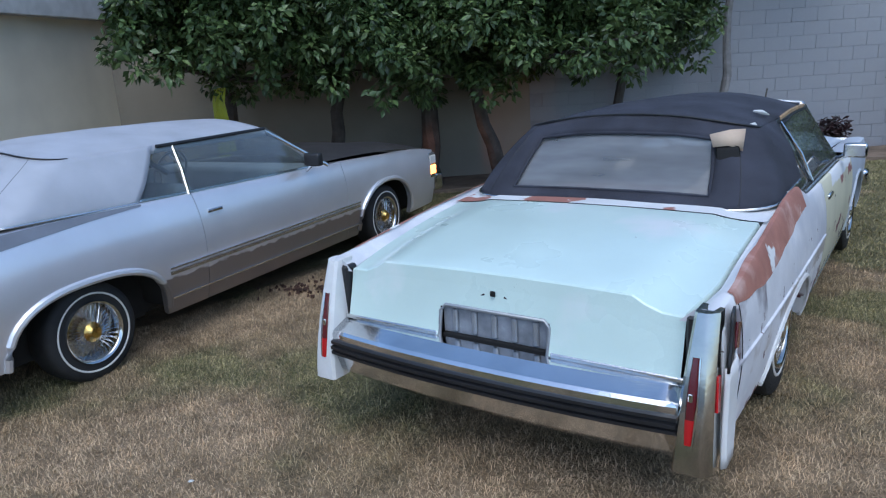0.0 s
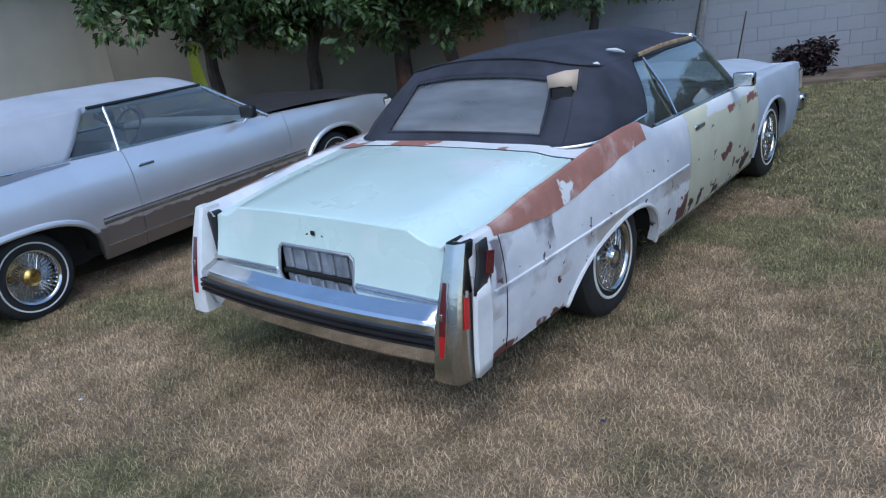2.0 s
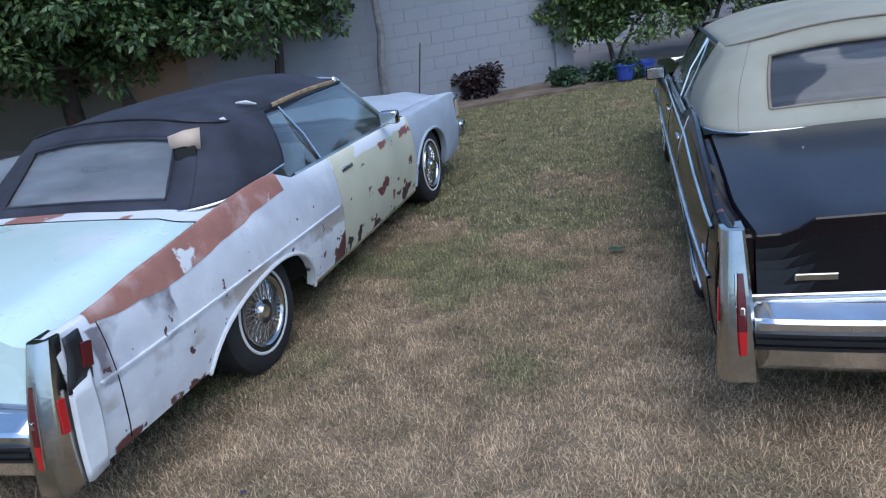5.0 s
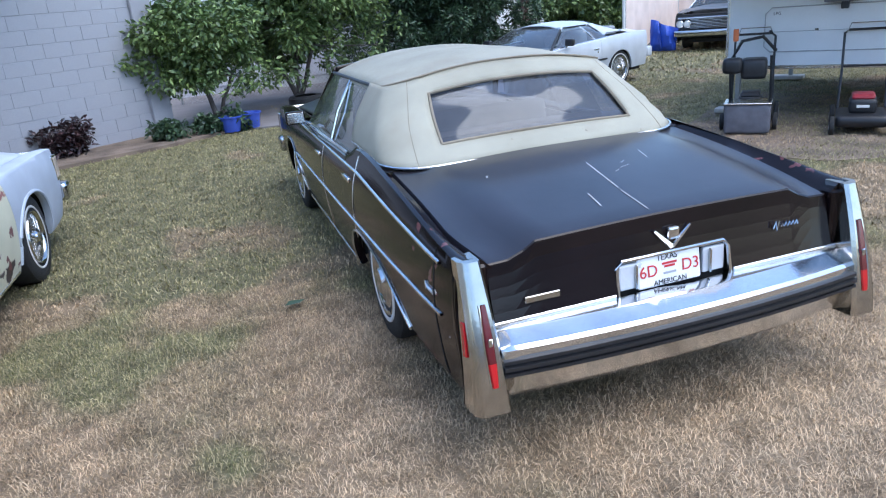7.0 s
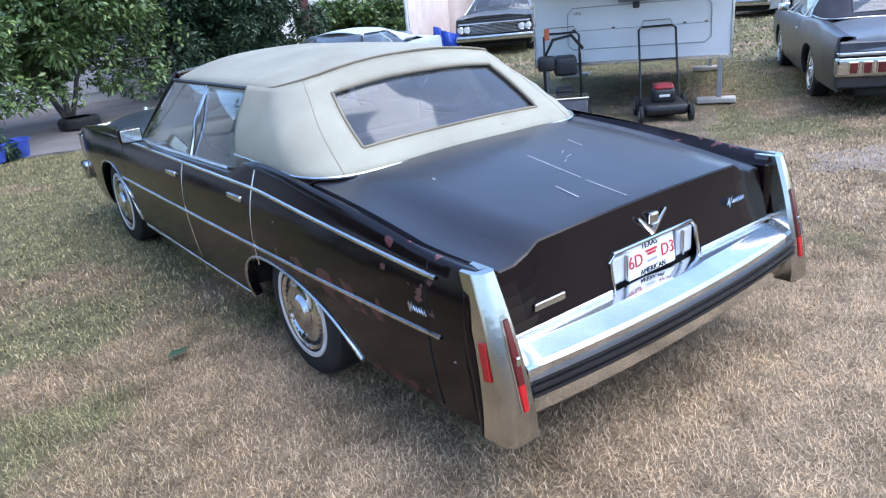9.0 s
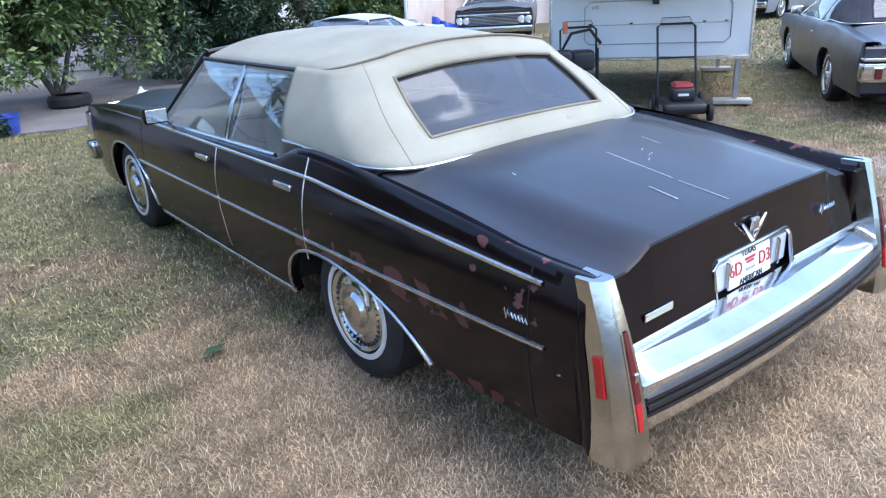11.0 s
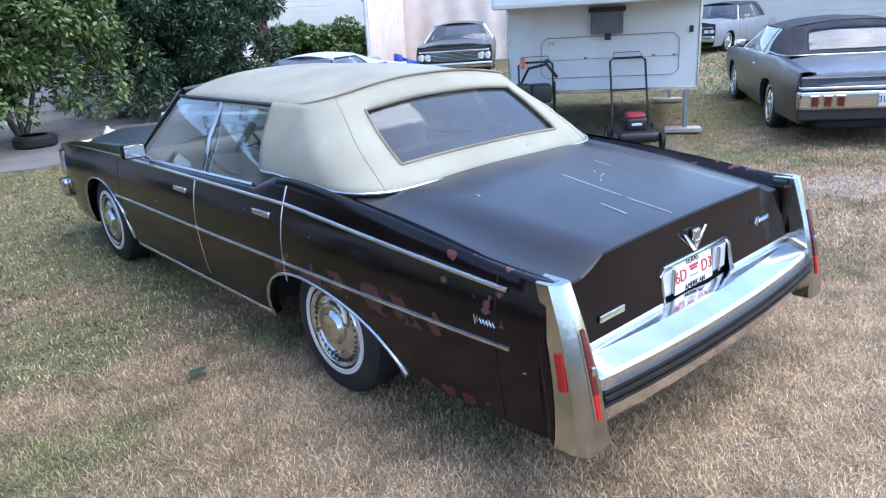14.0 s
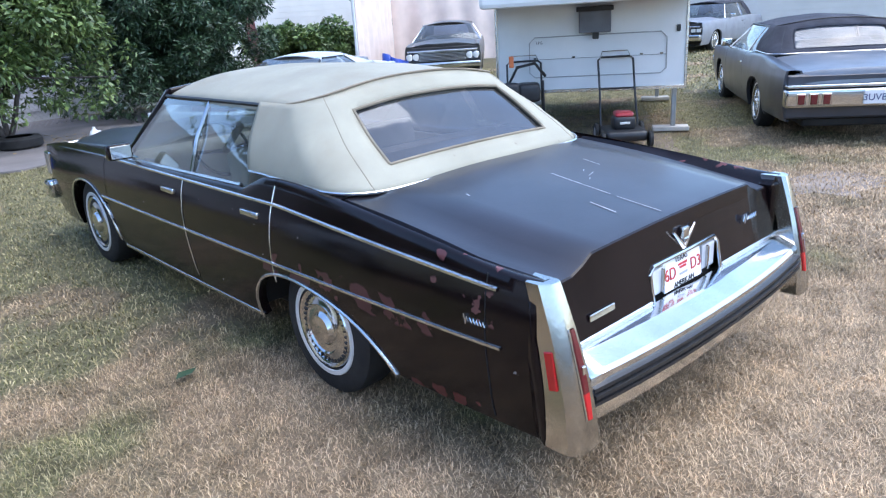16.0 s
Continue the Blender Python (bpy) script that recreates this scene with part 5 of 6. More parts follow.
# ---- setting ----
def lawn_material(name, blades=False):
    m = bpy.data.materials.new(name)
    m.use_nodes = True
    n, l = m.node_tree.nodes, m.node_tree.links
    b = n["Principled BSDF"]
    geo = n.new("ShaderNodeNewGeometry")

    def ns(scale, det=5.0):
        t = n.new("ShaderNodeTexNoise")
        t.inputs["Scale"].default_value, t.inputs["Detail"].default_value = scale, det
        l.new(geo.outputs["Position"], t.inputs["Vector"])
        return t.outputs["Fac"]

    def ramp(v, stops):
        r = n.new("ShaderNodeValToRGB")
        while len(r.color_ramp.elements) < len(stops):
            r.color_ramp.elements.new(0.5)
        for e, (p, c) in zip(r.color_ramp.elements, stops):
            e.position, e.color = p, (*c, 1)
        l.new(v, r.inputs[0])
        return r.outputs[0]

    def mixc(fac, a, c):
        t = n.new("ShaderNodeMix")
        t.data_type = "RGBA"
        if isinstance(fac, float):
            t.inputs[0].default_value = fac
        else:
            l.new(fac, t.inputs[0])
        l.new(a, t.inputs[6]), l.new(c, t.inputs[7])
        return t.outputs[2]

    # greener far from the trodden middle
    sep = n.new("ShaderNodeSeparateXYZ")
    l.new(geo.outputs["Position"], sep.inputs[0])
    mr = n.new("ShaderNodeMapRange")
    l.new(sep.outputs[1], mr.inputs[0])
    mr.inputs[1].default_value, mr.inputs[2].default_value, mr.inputs[3].default_value, mr.inputs[4].default_value = 3.2, 8.6, -0.05, 0.2
    # paler straw tones along the strip beside the dark sedan
    mx = n.new("ShaderNodeMapRange")
    l.new(sep.outputs[0], mx.inputs[0])
    mx.inputs[1].default_value, mx.inputs[2].default_value, mx.inputs[3].default_value, mx.inputs[4].default_value = -0.5, 2.4, 0.05, -0.08
    ax = n.new("ShaderNodeMath")
    l.new(mr.outputs[0], ax.inputs[0]), l.new(mx.outputs[0], ax.inputs[1])
    ad = n.new("ShaderNodeMath")
    l.new(ns(0.8, 6.0), ad.inputs[0]), l.new(ax.outputs[0], ad.inputs[1])
    # ground colour kept darker than the blades, making dark gaps between them
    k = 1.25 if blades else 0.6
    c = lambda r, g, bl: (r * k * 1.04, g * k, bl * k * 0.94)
    base = ramp(ad.outputs[0], [(0.36, c(0.55, 0.415, 0.275)), (0.46, c(0.43, 0.315, 0.20)), (0.545, c(0.27, 0.215, 0.12)), (0.6, c(0.165, 0.185, 0.065))])
    fine = ramp(ns(38.0, 6.0), [(0.3, c(0.1, 0.08, 0.05)), (0.5, c(0.3, 0.24, 0.15)), (0.7, c(0.48, 0.39, 0.27))])
    col = mixc(0.45, base, fine)
    if blades:
        rnd = ramp(geo.outputs["Random Per Island"], [(0.0, (0.05, 0.038, 0.022)), (0.35, (0.25, 0.175, 0.095)), (0.65, (0.58, 0.43, 0.265)), (1.0, (0.84, 0.68, 0.45))])
        col = mixc(0.44, base, rnd)
    # matted clumps and thin spots
    clump = ramp(ns(5.0, 9.0), [(0.36, (0.72, 0.7, 0.67)), (0.5, (0.95, 0.95, 0.95)), (0.64, (1.14, 1.12, 1.1))])
    mul = n.new("ShaderNodeMix")
    mul.data_type, mul.blend_type = "RGBA", "MULTIPLY"
    mul.inputs[0].default_value = 1.0
    l.new(col, mul.inputs[6]), l.new(clump, mul.inputs[7])
    col = mul.outputs[2]
    l.new(col, b.inputs["Base Color"])
    b.inputs["Roughness"].default_value = 0.85
    if not blades:
        bp = n.new("ShaderNodeBump")
        bp.inputs["Strength"].default_value, bp.inputs["Distance"].default_value = 0.8, 0.03
        l.new(ns(55.0, 6.0), bp.inputs["Height"])
        l.new(bp.outputs[0], b.inputs["Normal"])
    return m


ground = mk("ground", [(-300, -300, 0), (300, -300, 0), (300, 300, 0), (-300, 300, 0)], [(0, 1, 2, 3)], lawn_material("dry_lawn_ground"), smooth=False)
tagged(ground, "dry patchy lawn ground, straw brown with green", "ground", kind="structure")


def grass(name, x0, x1, y0, y1, per_m2, length, width, seed, mat, label):
    rng = np.random.default_rng(seed)
    n = int((x1 - x0) * (y1 - y0) * per_m2)
    p = np.stack([rng.uniform(x0, x1, n), rng.uniform(y0, y1, n), np.zeros(n)], 1)
    a, tilt = rng.uniform(0, 2 * np.pi, n), rng.uniform(0.7, 1.5, n)
    ln = length * rng.uniform(0.5, 1.3, n)
    side = np.stack([-np.sin(a), np.cos(a), np.zeros(n)], 1) * (width * rng.uniform(0.6, 1.3, n))[:, None]
    tip = p + np.stack([np.cos(a) * np.sin(tilt) * ln, np.sin(a) * np.sin(tilt) * ln, np.cos(tilt) * ln + 0.004], 1)
    # each blade bends over at its middle: a quad below, a point above
    mid = p * 0.5 + tip * 0.5 + np.stack([np.zeros(n), np.zeros(n), 0.22 * ln], 1) + side * rng.uniform(-2, 2, n)[:, None]
    verts = np.stack([p - side * 0.7, p + side * 0.7, mid + side, mid - side, tip], 1).reshape(-1, 3)
    me = bpy.data.meshes.new(name)
    me.vertices.add(5 * n), me.loops.add(7 * n), me.polygons.add(2 * n)
    me.vertices.foreach_set("co", verts.ravel().astype(np.float32))
    me.loops.foreach_set("vertex_index", (np.arange(n)[:, None] * 5 + np.array([0, 1, 2, 3, 3, 2, 4])).ravel().astype(np.int32))
    me.polygons.foreach_set("loop_start", (np.arange(n)[:, None] * 7 + np.array([0, 4])).ravel().astype(np.int32))
    me.update()
    me.materials.append(mat)
    return tagged(new(name, me), label, "grass", kind="stuff")


BLADE = lawn_material("dry_grass_blades", True)
grass("dry_grass", -5.0, 4.6, -0.6, 5.6, 8800, 0.028, 0.0014, 1, BLADE, "short dry straw-coloured grass with green patches")
grass("far_grass", -8.0, 11.0, 5.6, 13.5, 2000, 0.032, 0.003, 2, BLADE, "short patchy lawn grass")
grass("distant_grass", 11.0, 20.0, 4.0, 19.0, 160, 0.07, 0.012, 4, BLADE, "patchy lawn further back in the yard")
grass("back_grass", 4.0, 11.0, 13.5, 20.0, 200, 0.06, 0.01, 5, BLADE, "patchy lawn around the sports car")
grass("side_grass", 4.6, 11.0, 1.5, 5.6, 2800, 0.034, 0.003, 3, BLADE, "short patchy lawn grass beside the cars")

WALL_PAINT = M("weathered_grey_block_paint", (0.31, 0.317, 0.34), 0.85, 0, 0.12, 0.9, 60, 0.3, color2=(0.265, 0.262, 0.272))
STUCCO = M("cream_stucco", (0.72, 0.66, 0.53), 0.9, 0, 0.08, 1.2, 90, 0.4)
C0, U = Vector((-10.6, 4.6, 0)), Vector((0.7071, 0.7071, 0))
WM = Matrix.Translation(C0) @ pose(0, 0, 0, 0, 0, 45)
wall_back = thing("wall_back", WM, "long painted concrete block garden wall, weathered grey", "wall", kind="structure")
LEN, BH, BW = 12.2, 0.203, 0.406
part("wall_core", boxm(0, LEN, 0.012, 0.2, 0, 3.05), M("mortar", (0.3, 0.307, 0.33), 0.9, 0, 0.1), wall_back)


def block_mesh(name, w):
    bm = boxm(0.002, w - 0.002, 0.006, 0.03, 0.002, BH - 0.002, 0.003)
    me = bpy.data.meshes.new(name)
    bm.to_mesh(me)
    bm.free()
    me.materials.append(WALL_PAINT)
    return me


full, half = block_mesh("block", BW), block_mesh("half_block", BW / 2)
rng = random.Random(5)
for c in range(15):
    x = 0.0
    first = True
    while x < LEN - 0.05:
        w = BW / 2 if first and c % 2 else BW
        first = False
        w = BW / 2 if x + w > LEN + 0.02 else w
        if x > 6.0:
            bl = new("block", full if w == BW else half)
            bl.parent = wall_back
            bl.location = (x, rng.uniform(-0.003, 0.002), c * BH)
        x += w
# cream wall darkened to tan: the trees' shade is put into the plaster colour
part("plaster", boxm(0, 6.1, -0.004, 0.012, 0, 3.05, 0.003), M("shade_darkened_plaster", (0.31, 0.275, 0.225), 0.9, 0, 0.12, 0.8, 70, 0.3), wall_back, "smooth cream plaster, painted dark tan for the shade it stands in")
part("end_pier", boxm(LEN, LEN + 0.35, -0.06, 0.34, 0, 3.1, 0.01), WALL_PAINT, wall_back)
part("return_wall", boxm(LEN + 0.1, LEN + 0.3, 0.34, 5.0, 0, 2.2, 0.01), WALL_PAINT, wall_back)

hd = (Vector((-6.6, -2.3, 0)) - C0)
HM = Matrix.Translation(C0) @ pose(0, 0, 0, 0, 0, math.degrees(math.atan2(hd.y, hd.x)))
house_side = thing("wall_house", HM, "cream stucco house wall with a white eave board", "wall", kind="structure")
part("stucco", boxm(0, 9.5, -0.25, 0.0, 0, 2.62), STUCCO, house_side)
part("eave_board", boxm(-0.2, 9.7, -0.3, 0.16, 2.62, 3.3, 0.01), M("white_eave", (0.6, 0.6, 0.6), 0.7), house_side)

# planting bed and walk along the wall
SOIL = M("bare_soil", (0.2, 0.15, 0.11), 0.95, 0, 0.25, 3, 60, 0.6)


def sheet(name, outline, z, mat, label, category, wob=0.0, seed=0):
    r = random.Random(seed)
    n = len(outline)
    pts = []
    for i in range(n):
        a, b2 = Vector(outline[i]), Vector(outline[(i + 1) % n])
        for k in range(6):
            p = a.lerp(b2, k / 6)
            pts.append((p.x + r.uniform(-wob, wob), p.y + r.uniform(-wob, wob), z))
    m2 = len(pts)
    low = [(p[0], p[1], -0.02) for p in pts]
    f = [tuple(range(m2))] + [(i + m2, (i + 1) % m2 + m2, (i + 1) % m2, i) for i in range(m2)]
    return tagged(mk(name, pts + low, f, mat, smooth=False), label, category, kind="structure")


sheet("planting_bed", [(-10.4, 4.7), (-9.0, 4.6), (-6.2, 7.4), (-3.2, 10.9), (-1.4, 12.1), (-0.6, 12.9), (-2.2, 13.1)], 0.05, SOIL, "bare brown soil bed along the wall", "soil", 0.06, 1)
CONCRETE = M("grey_concrete", (0.205, 0.185, 0.178), 0.85, 0, 0.12, 1.5, 80, 0.3)
sheet("pavement", [(-0.6, 12.9), (0.3, 12.75), (3.6, 14.2), (5.0, 17.5), (2.0, 19.0), (-3.5, 19.0), (-2.0, 13.4)], 0.03, CONCRETE, "grey concrete walk behind the lawn", "pavement", 0.03, 2)
sheet("dirt_patch", [(4.7, 7.6), (6.0, 6.6), (7.0, 7.5), (8.6, 9.2), (7.2, 11.0), (5.2, 9.3)], 0.006, SOIL, "bare dirt under the camper", "soil", 0.15, 3)
sheet("bare_patch", [(5.7, 5.3), (6.1, 4.7), (6.9, 4.8), (6.8, 5.3), (6.2, 5.6)], 0.004, M("pale_bare_earth", (0.3, 0.25, 0.21), 0.95, 0, 0.25, 3, 60, 0.6), "bare earth patch in the lawn", "soil", 0.08, 4)


# ---- plants ----
def leaf_material(name, dark, mid, light):
    m = bpy.data.materials.new(name)
    m.use_nodes = True
    n, l = m.node_tree.nodes, m.node_tree.links
    geo, r = n.new("ShaderNodeNewGeometry"), n.new("ShaderNodeValToRGB")
    r.color_ramp.elements.new(0.5)
    for e, (p, c) in zip(r.color_ramp.elements, ((0.0, dark), (0.55, mid), (1.0, light))):
        e.position, e.color = p, (*c, 1)
    l.new(geo.outputs["Random Per Island"], r.inputs[0])
    b = n["Principled BSDF"]
    l.new(r.outputs[0], b.inputs["Base Color"])
    b.inputs["Roughness"].default_value = 0.42
    return m


CITRUS = leaf_material("citrus_leaves", (0.03, 0.052, 0.016), (0.068, 0.115, 0.036), (0.14, 0.2, 0.066))
SHRUB = leaf_material("shrub_leaves", (0.05, 0.085, 0.025), (0.1, 0.155, 0.045), (0.21, 0.28, 0.08))
DARKLEAF = leaf_material("dark_oleander_leaves", (0.02, 0.04, 0.02), (0.04, 0.075, 0.035), (0.07, 0.12, 0.05))
PURPLE = leaf_material("dark_purple_leaves", (0.012, 0.007, 0.008), (0.03, 0.014, 0.016), (0.055, 0.025, 0.025))
BARK = M("grey_brown_bark", (0.10, 0.085, 0.075), 0.9, 0, 0.25, 6, 40, 0.8)
PALE_BARK = M("pale_grey_bark", (0.26, 0.25, 0.25), 0.85, 0, 0.2, 9, 50, 0.6)


def leaves(blobs, length, width, seed):
    """Folded leaves scattered in ragged clumps: blobs of (centre, radii, count)."""
    rng = np.random.default_rng(seed)
    allv = []
    for c, rad, n in blobs:
        d = rng.normal(size=(n, 3))
        d /= np.linalg.norm(d, axis=1)[:, None]
        p = np.array(c) + d * np.array(rad) * (rng.uniform(0.25, 1.0, n) ** 0.45)[:, None]
        ax = rng.normal(size=(n, 3)) * (1, 1, 0.6) + d * 0.9 + (0, 0, -0.5)
        ax /= np.linalg.norm(ax, axis=1)[:, None]
        sd = np.cross(ax, rng.normal(size=(n, 3)) + (0, 0, 1.2))
        sd /= np.linalg.norm(sd, axis=1)[:, None] + 1e-9
        up = np.cross(sd, ax)
        ln, wd = (length * rng.uniform(0.6, 1.25, n))[:, None], (width * rng.uniform(0.7, 1.2, n))[:, None]
        midp = p + ax * ln * 0.5
        allv.append(np.stack([p, midp + sd * wd + up * wd * 0.35, p + ax * ln - up * wd * 0.3, midp - sd * wd + up * wd * 0.35], 1))
    v = np.concatenate(allv)
    n = len(v)
    me = bpy.data.meshes.new("crown")
    me.vertices.add(4 * n), me.loops.add(6 * n), me.polygons.add(2 * n)
    me.vertices.foreach_set("co", v.reshape(-1).astype(np.float32))
    idx = (np.arange(n)[:, None] * 4 + np.array([0, 1, 2, 0, 2, 3])).ravel().astype(np.int32)
    me.loops.foreach_set("vertex_index", idx)
    me.polygons.foreach_set("loop_start", np.arange(0, 6 * n, 3, dtype=np.int32))
    me.update()
    return me


def tree(name, at, label, trunks, zone, clumps, count, leaf, mat, seed, bark=BARK, group="", limbs=7):
    """trunks: lists of (x, y, z, r); zone: centre and radii of the crown; clumps of count leaves each."""
    r = random.Random(seed)
    t = thing(name, pose(*at), label, "tree" if name == "tree" else "shrub", group)
    c, rad = Vector(zone[0]), zone[1]
    blobs = []
    for k in range(clumps):
        while True:
            q = Vector((r.uniform(-1, 1), r.uniform(-1, 1), r.uniform(-1, 1)))
            if q.length < 1:
                break
        q *= 0.55 + 0.45 * r.random()
        s = r.uniform(0.6, 1.35)
        blobs.append(((c.x + q.x * rad[0], c.y + q.y * rad[1], c.z + q.z * rad[2]), tuple(max(0.12, 0.27 * min(a, 1.3) * s) for a in rad), int(count * s)))
    for k in range(clumps // 2):
        a = r.uniform(0, 2 * math.pi)
        q = r.uniform(0.55, 1.05)
        zz = c.z - rad[2] * r.uniform(0.45, 1.15) * (1.15 - 0.35 * q)
        blobs.append(((c.x + math.cos(a) * q * rad[0], c.y + math.sin(a) * q * rad[1], zz), (0.16, 0.16, 0.2), max(12, count // 9)))
    meshes = []
    for tr in trunks:
        meshes.append(tube([p[:3] for p in tr], [p[3] for p in tr], 9))
    tops = [tr[-1] for tr in trunks]
    for k in range(limbs):
        b2 = blobs[k * len(blobs) // limbs][0]
        p0 = tops[k % len(tops)]
        midp = ((p0[0] + b2[0]) / 2 + r.uniform(-0.1, 0.1), (p0[1] + b2[1]) / 2 + r.uniform(-0.1, 0.1), (p0[2] + b2[2]) / 2 - 0.1)
        meshes.append(tube([p0[:3], midp, b2], [p0[3] * 0.7, p0[3] * 0.45, 0.008], 6))
    mk("trunk", *join(*meshes), bark, t)
    me = leaves(blobs, leaf[0], leaf[1], seed)
    me.materials.append(mat)
    cr = new("crown", me)
    cr.parent = t
    return t


def trunk_line(h, r0, lean=(0, 0), n=6, seed=0):
    q = random.Random(seed)
    return [(lean[0] * (k / n) + q.uniform(-0.03, 0.03), lean[1] * (k / n) + q.uniform(-0.03, 0.03), h * k / n, r0 * (1 - 0.4 * k / n)) for k in range(n + 1)]


for k, (x, y, lean) in enumerate(((-8.75, 5.35, (-0.1, 0.1)), (-7.9, 6.3, (0.2, 0.15)), (-6.95, 7.3, (0.05, 0.0)), (-6.15, 8.0, (-0.5, -0.3)))):
    tree("tree", (x, y, 0.04, 0, 0, 45), "leafy citrus tree with low hanging crown by the wall", [trunk_line(1.7, 0.12 if k != 2 else 0.16, lean, 6, k)], ((0.25 if k == 0 else 0.0, -0.75, 3.05 if k < 2 else 2.8), (1.45 if k == 0 else 1.9, 1.6, 1.35)), 95, 600, (0.12, 0.03), CITRUS, 10 + k, BARK, "trees along the wall")
tree("tree", (-4.05, 10.7, 0.04, 0, 0, 45), "slim pale-barked tree beside the block wall", [trunk_line(3.4, 0.075, (0.12, 0.0), 8, 9)], ((0.5, -0.3, 3.9), (1.6, 1.0, 0.9)), 34, 320, (0.12, 0.03), CITRUS, 21, PALE_BARK, "trees along the wall")
tree("tree", (-5.2, 9.5, 0.04, 0, 0, 45), "leafy citrus tree with low hanging crown by the wall", [trunk_line(1.9, 0.09, (0.2, 0.1), 6, 12)], ((-0.1, -0.5, 2.75), (1.5, 1.2, 1.15)), 80, 560, (0.12, 0.028), CITRUS, 31, BARK, "trees along the wall")
tree("shrub", (-3.0, 12.0, 0.05), "low dark purple bush in the soil bed", [trunk_line(0.25, 0.02, (0, 0), 3, 1)], ((0, 0, 0.27), (0.42, 0.34, 0.24)), 22, 110, (0.09, 0.022), PURPLE, 41, limbs=8)
tree("tree", (-1.0, 13.7, 0.05), "leaning leafy shrub at the end of the wall", [trunk_line(0.9, 0.05, (-0.2, 0), 4, 3), trunk_line(0.8, 0.04, (0.3, 0.1), 4, 4)], ((-0.3, 0, 1.35), (1.5, 1.0, 0.85)), 58, 250, (0.12, 0.028), SHRUB, 43, limbs=10)
tree("tree", (0.3, 15.6, 0.03), "bushy green fruit tree with several stems", [trunk_line(1.3, 0.06, (-0.5, 0), 5, 5), trunk_line(1.4, 0.05, (0.1, 0.1), 5, 6), trunk_line(1.2, 0.05, (0.5, 0), 5, 7)], ((0.2, 0, 2.0), (2.1, 1.5, 1.5)), 92, 330, (0.13, 0.03), SHRUB, 45, limbs=12)
tree("tree", (3.4, 17.6, 0.03), "dense dark green oleander tree", [trunk_line(1.0, 0.07, (-0.3, 0), 5, 8), trunk_line(1.0, 0.06, (0.4, 0), 5, 9)], ((0.2, 0, 1.9), (2.3, 1.6, 1.85)), 130, 600, (0.14, 0.022), DARKLEAF, 47, limbs=12)
tree("shrub", (9.4, 24.5, 0), "bright green bushes behind the sports car", [trunk_line(0.5, 0.06, (0, 0), 3, 1)], ((0, 0, 1.0), (2.6, 1.2, 0.95)), 40, 300, (0.16, 0.05), SHRUB, 49, limbs=6)
for k, (x, y) in enumerate(((-1.6, 12.5), (-1.1, 12.75), (-0.65, 12.9))):
    tree("shrub", (x, y, 0.05), "low leafy bedding plant", [trunk_line(0.12, 0.01, (0, 0), 2, k)], ((0, 0, 0.14), (0.3, 0.25, 0.14)), 10, 70, (0.1, 0.025), DARKLEAF, 60 + k, group="bedding plants", limbs=4)
rod = mk("stick", *tube([(-3.62, 10.9, 0.03), (-3.5, 11.05, 1.1)], 0.012, 6), BARK)
tagged(rod, "thin dark stick standing in the bed", "stick")
# prickly pear
PAD = M("cactus_green", (0.12, 0.18, 0.09), 0.6, 0, 0.15)
cactus = thing("cactus", pose(11.6, 25.0, 0), "tall grey-green prickly pear cactus", "cactus")
r0 = random.Random(8)
for k in range(26):
    a = r0.uniform(-1.2, 1.2)
    bm = bmesh.new()
    bmesh.ops.create_uvsphere(bm, u_segments=12, v_segments=8, radius=0.24)
    bmesh.ops.transform(bm, matrix=pose(a, r0.uniform(-0.4, 0.4), r0.uniform(0.2, 2.7) * (1 - abs(a) * 0.25), 0, r0.uniform(-40, 40), r0.uniform(-60, 60)) @ Matrix.Diagonal((0.7, 0.16, 1.1, 1)), verts=bm.verts)
    part("pad", bm, PAD, cactus, smooth=True)

# yellow hose hung on a trunk
hose = thing("garden_hose", pose(-8.2, 4.85, 0), "bright yellow-green garden hose hung on a tree", "hose")
YEL = M("yellow_hose", (0.42, 0.45, 0.03), 0.45, 0, 0.1)
for k in range(9):
    dx = (k - 4) * 0.035
    pts = [(dx * 0.6 + 0.02 * math.sin(k), -0.05 + 0.015 * (k % 3), 1.62)] + [(dx * (0.7 + 0.9 * j / 6) + 0.1 * j / 6, -0.08, 1.6 - (0.9 + 0.06 * (k % 3)) * j / 6) for j in range(1, 7)]
    mk("loop", *tube(pts, 0.013, 6), YEL, hose)


# ---- camper, mowers, yard things ----
CW = M("white_camper_skin", (0.74, 0.75, 0.75), 0.4, 0, 0.06, 1.5, 60, 0.04)
cx, cn = Vector((0.705, -0.709, 0)), Vector((0.709, 0.705, 0))
CM = Matrix(((cx.x, cn.x, 0, 5.93), (cx.y, cn.y, 0, 9.5), (0, 0, 1, 0.03), (0, 0, 0, 1)))
camper = thing("camper", CM, "white truck camper standing on jacks over bare dirt", "camper")
part("body", boxm(0, 2.4, 0, 3.4, 0.57, 2.2, 0.03, 2), CW, camper)
part("cabover", boxm(-0.06, 2.46, -1.0, 3.4, 1.66, 2.75, 0.05, 2), CW, camper)
part("bottom_trim", boxm(-0.01, 2.41, -0.012, 3.4, 0.555, 0.6, 0.006), TRIM, camper)
for xx in (0.0, 2.4):
    part("corner_trim", boxm(xx - 0.015, xx + 0.015, -0.012, 0.02, 0.57, 1.66, 0.005), TRIM, camper)
fr = [(0.5, 0.76), (2.09, 0.76), (2.16, 0.82), (2.16, 1.2), (2.09, 1.27), (0.5, 1.27), (0.43, 1.2), (0.43, 0.82), (0.5, 0.76)]
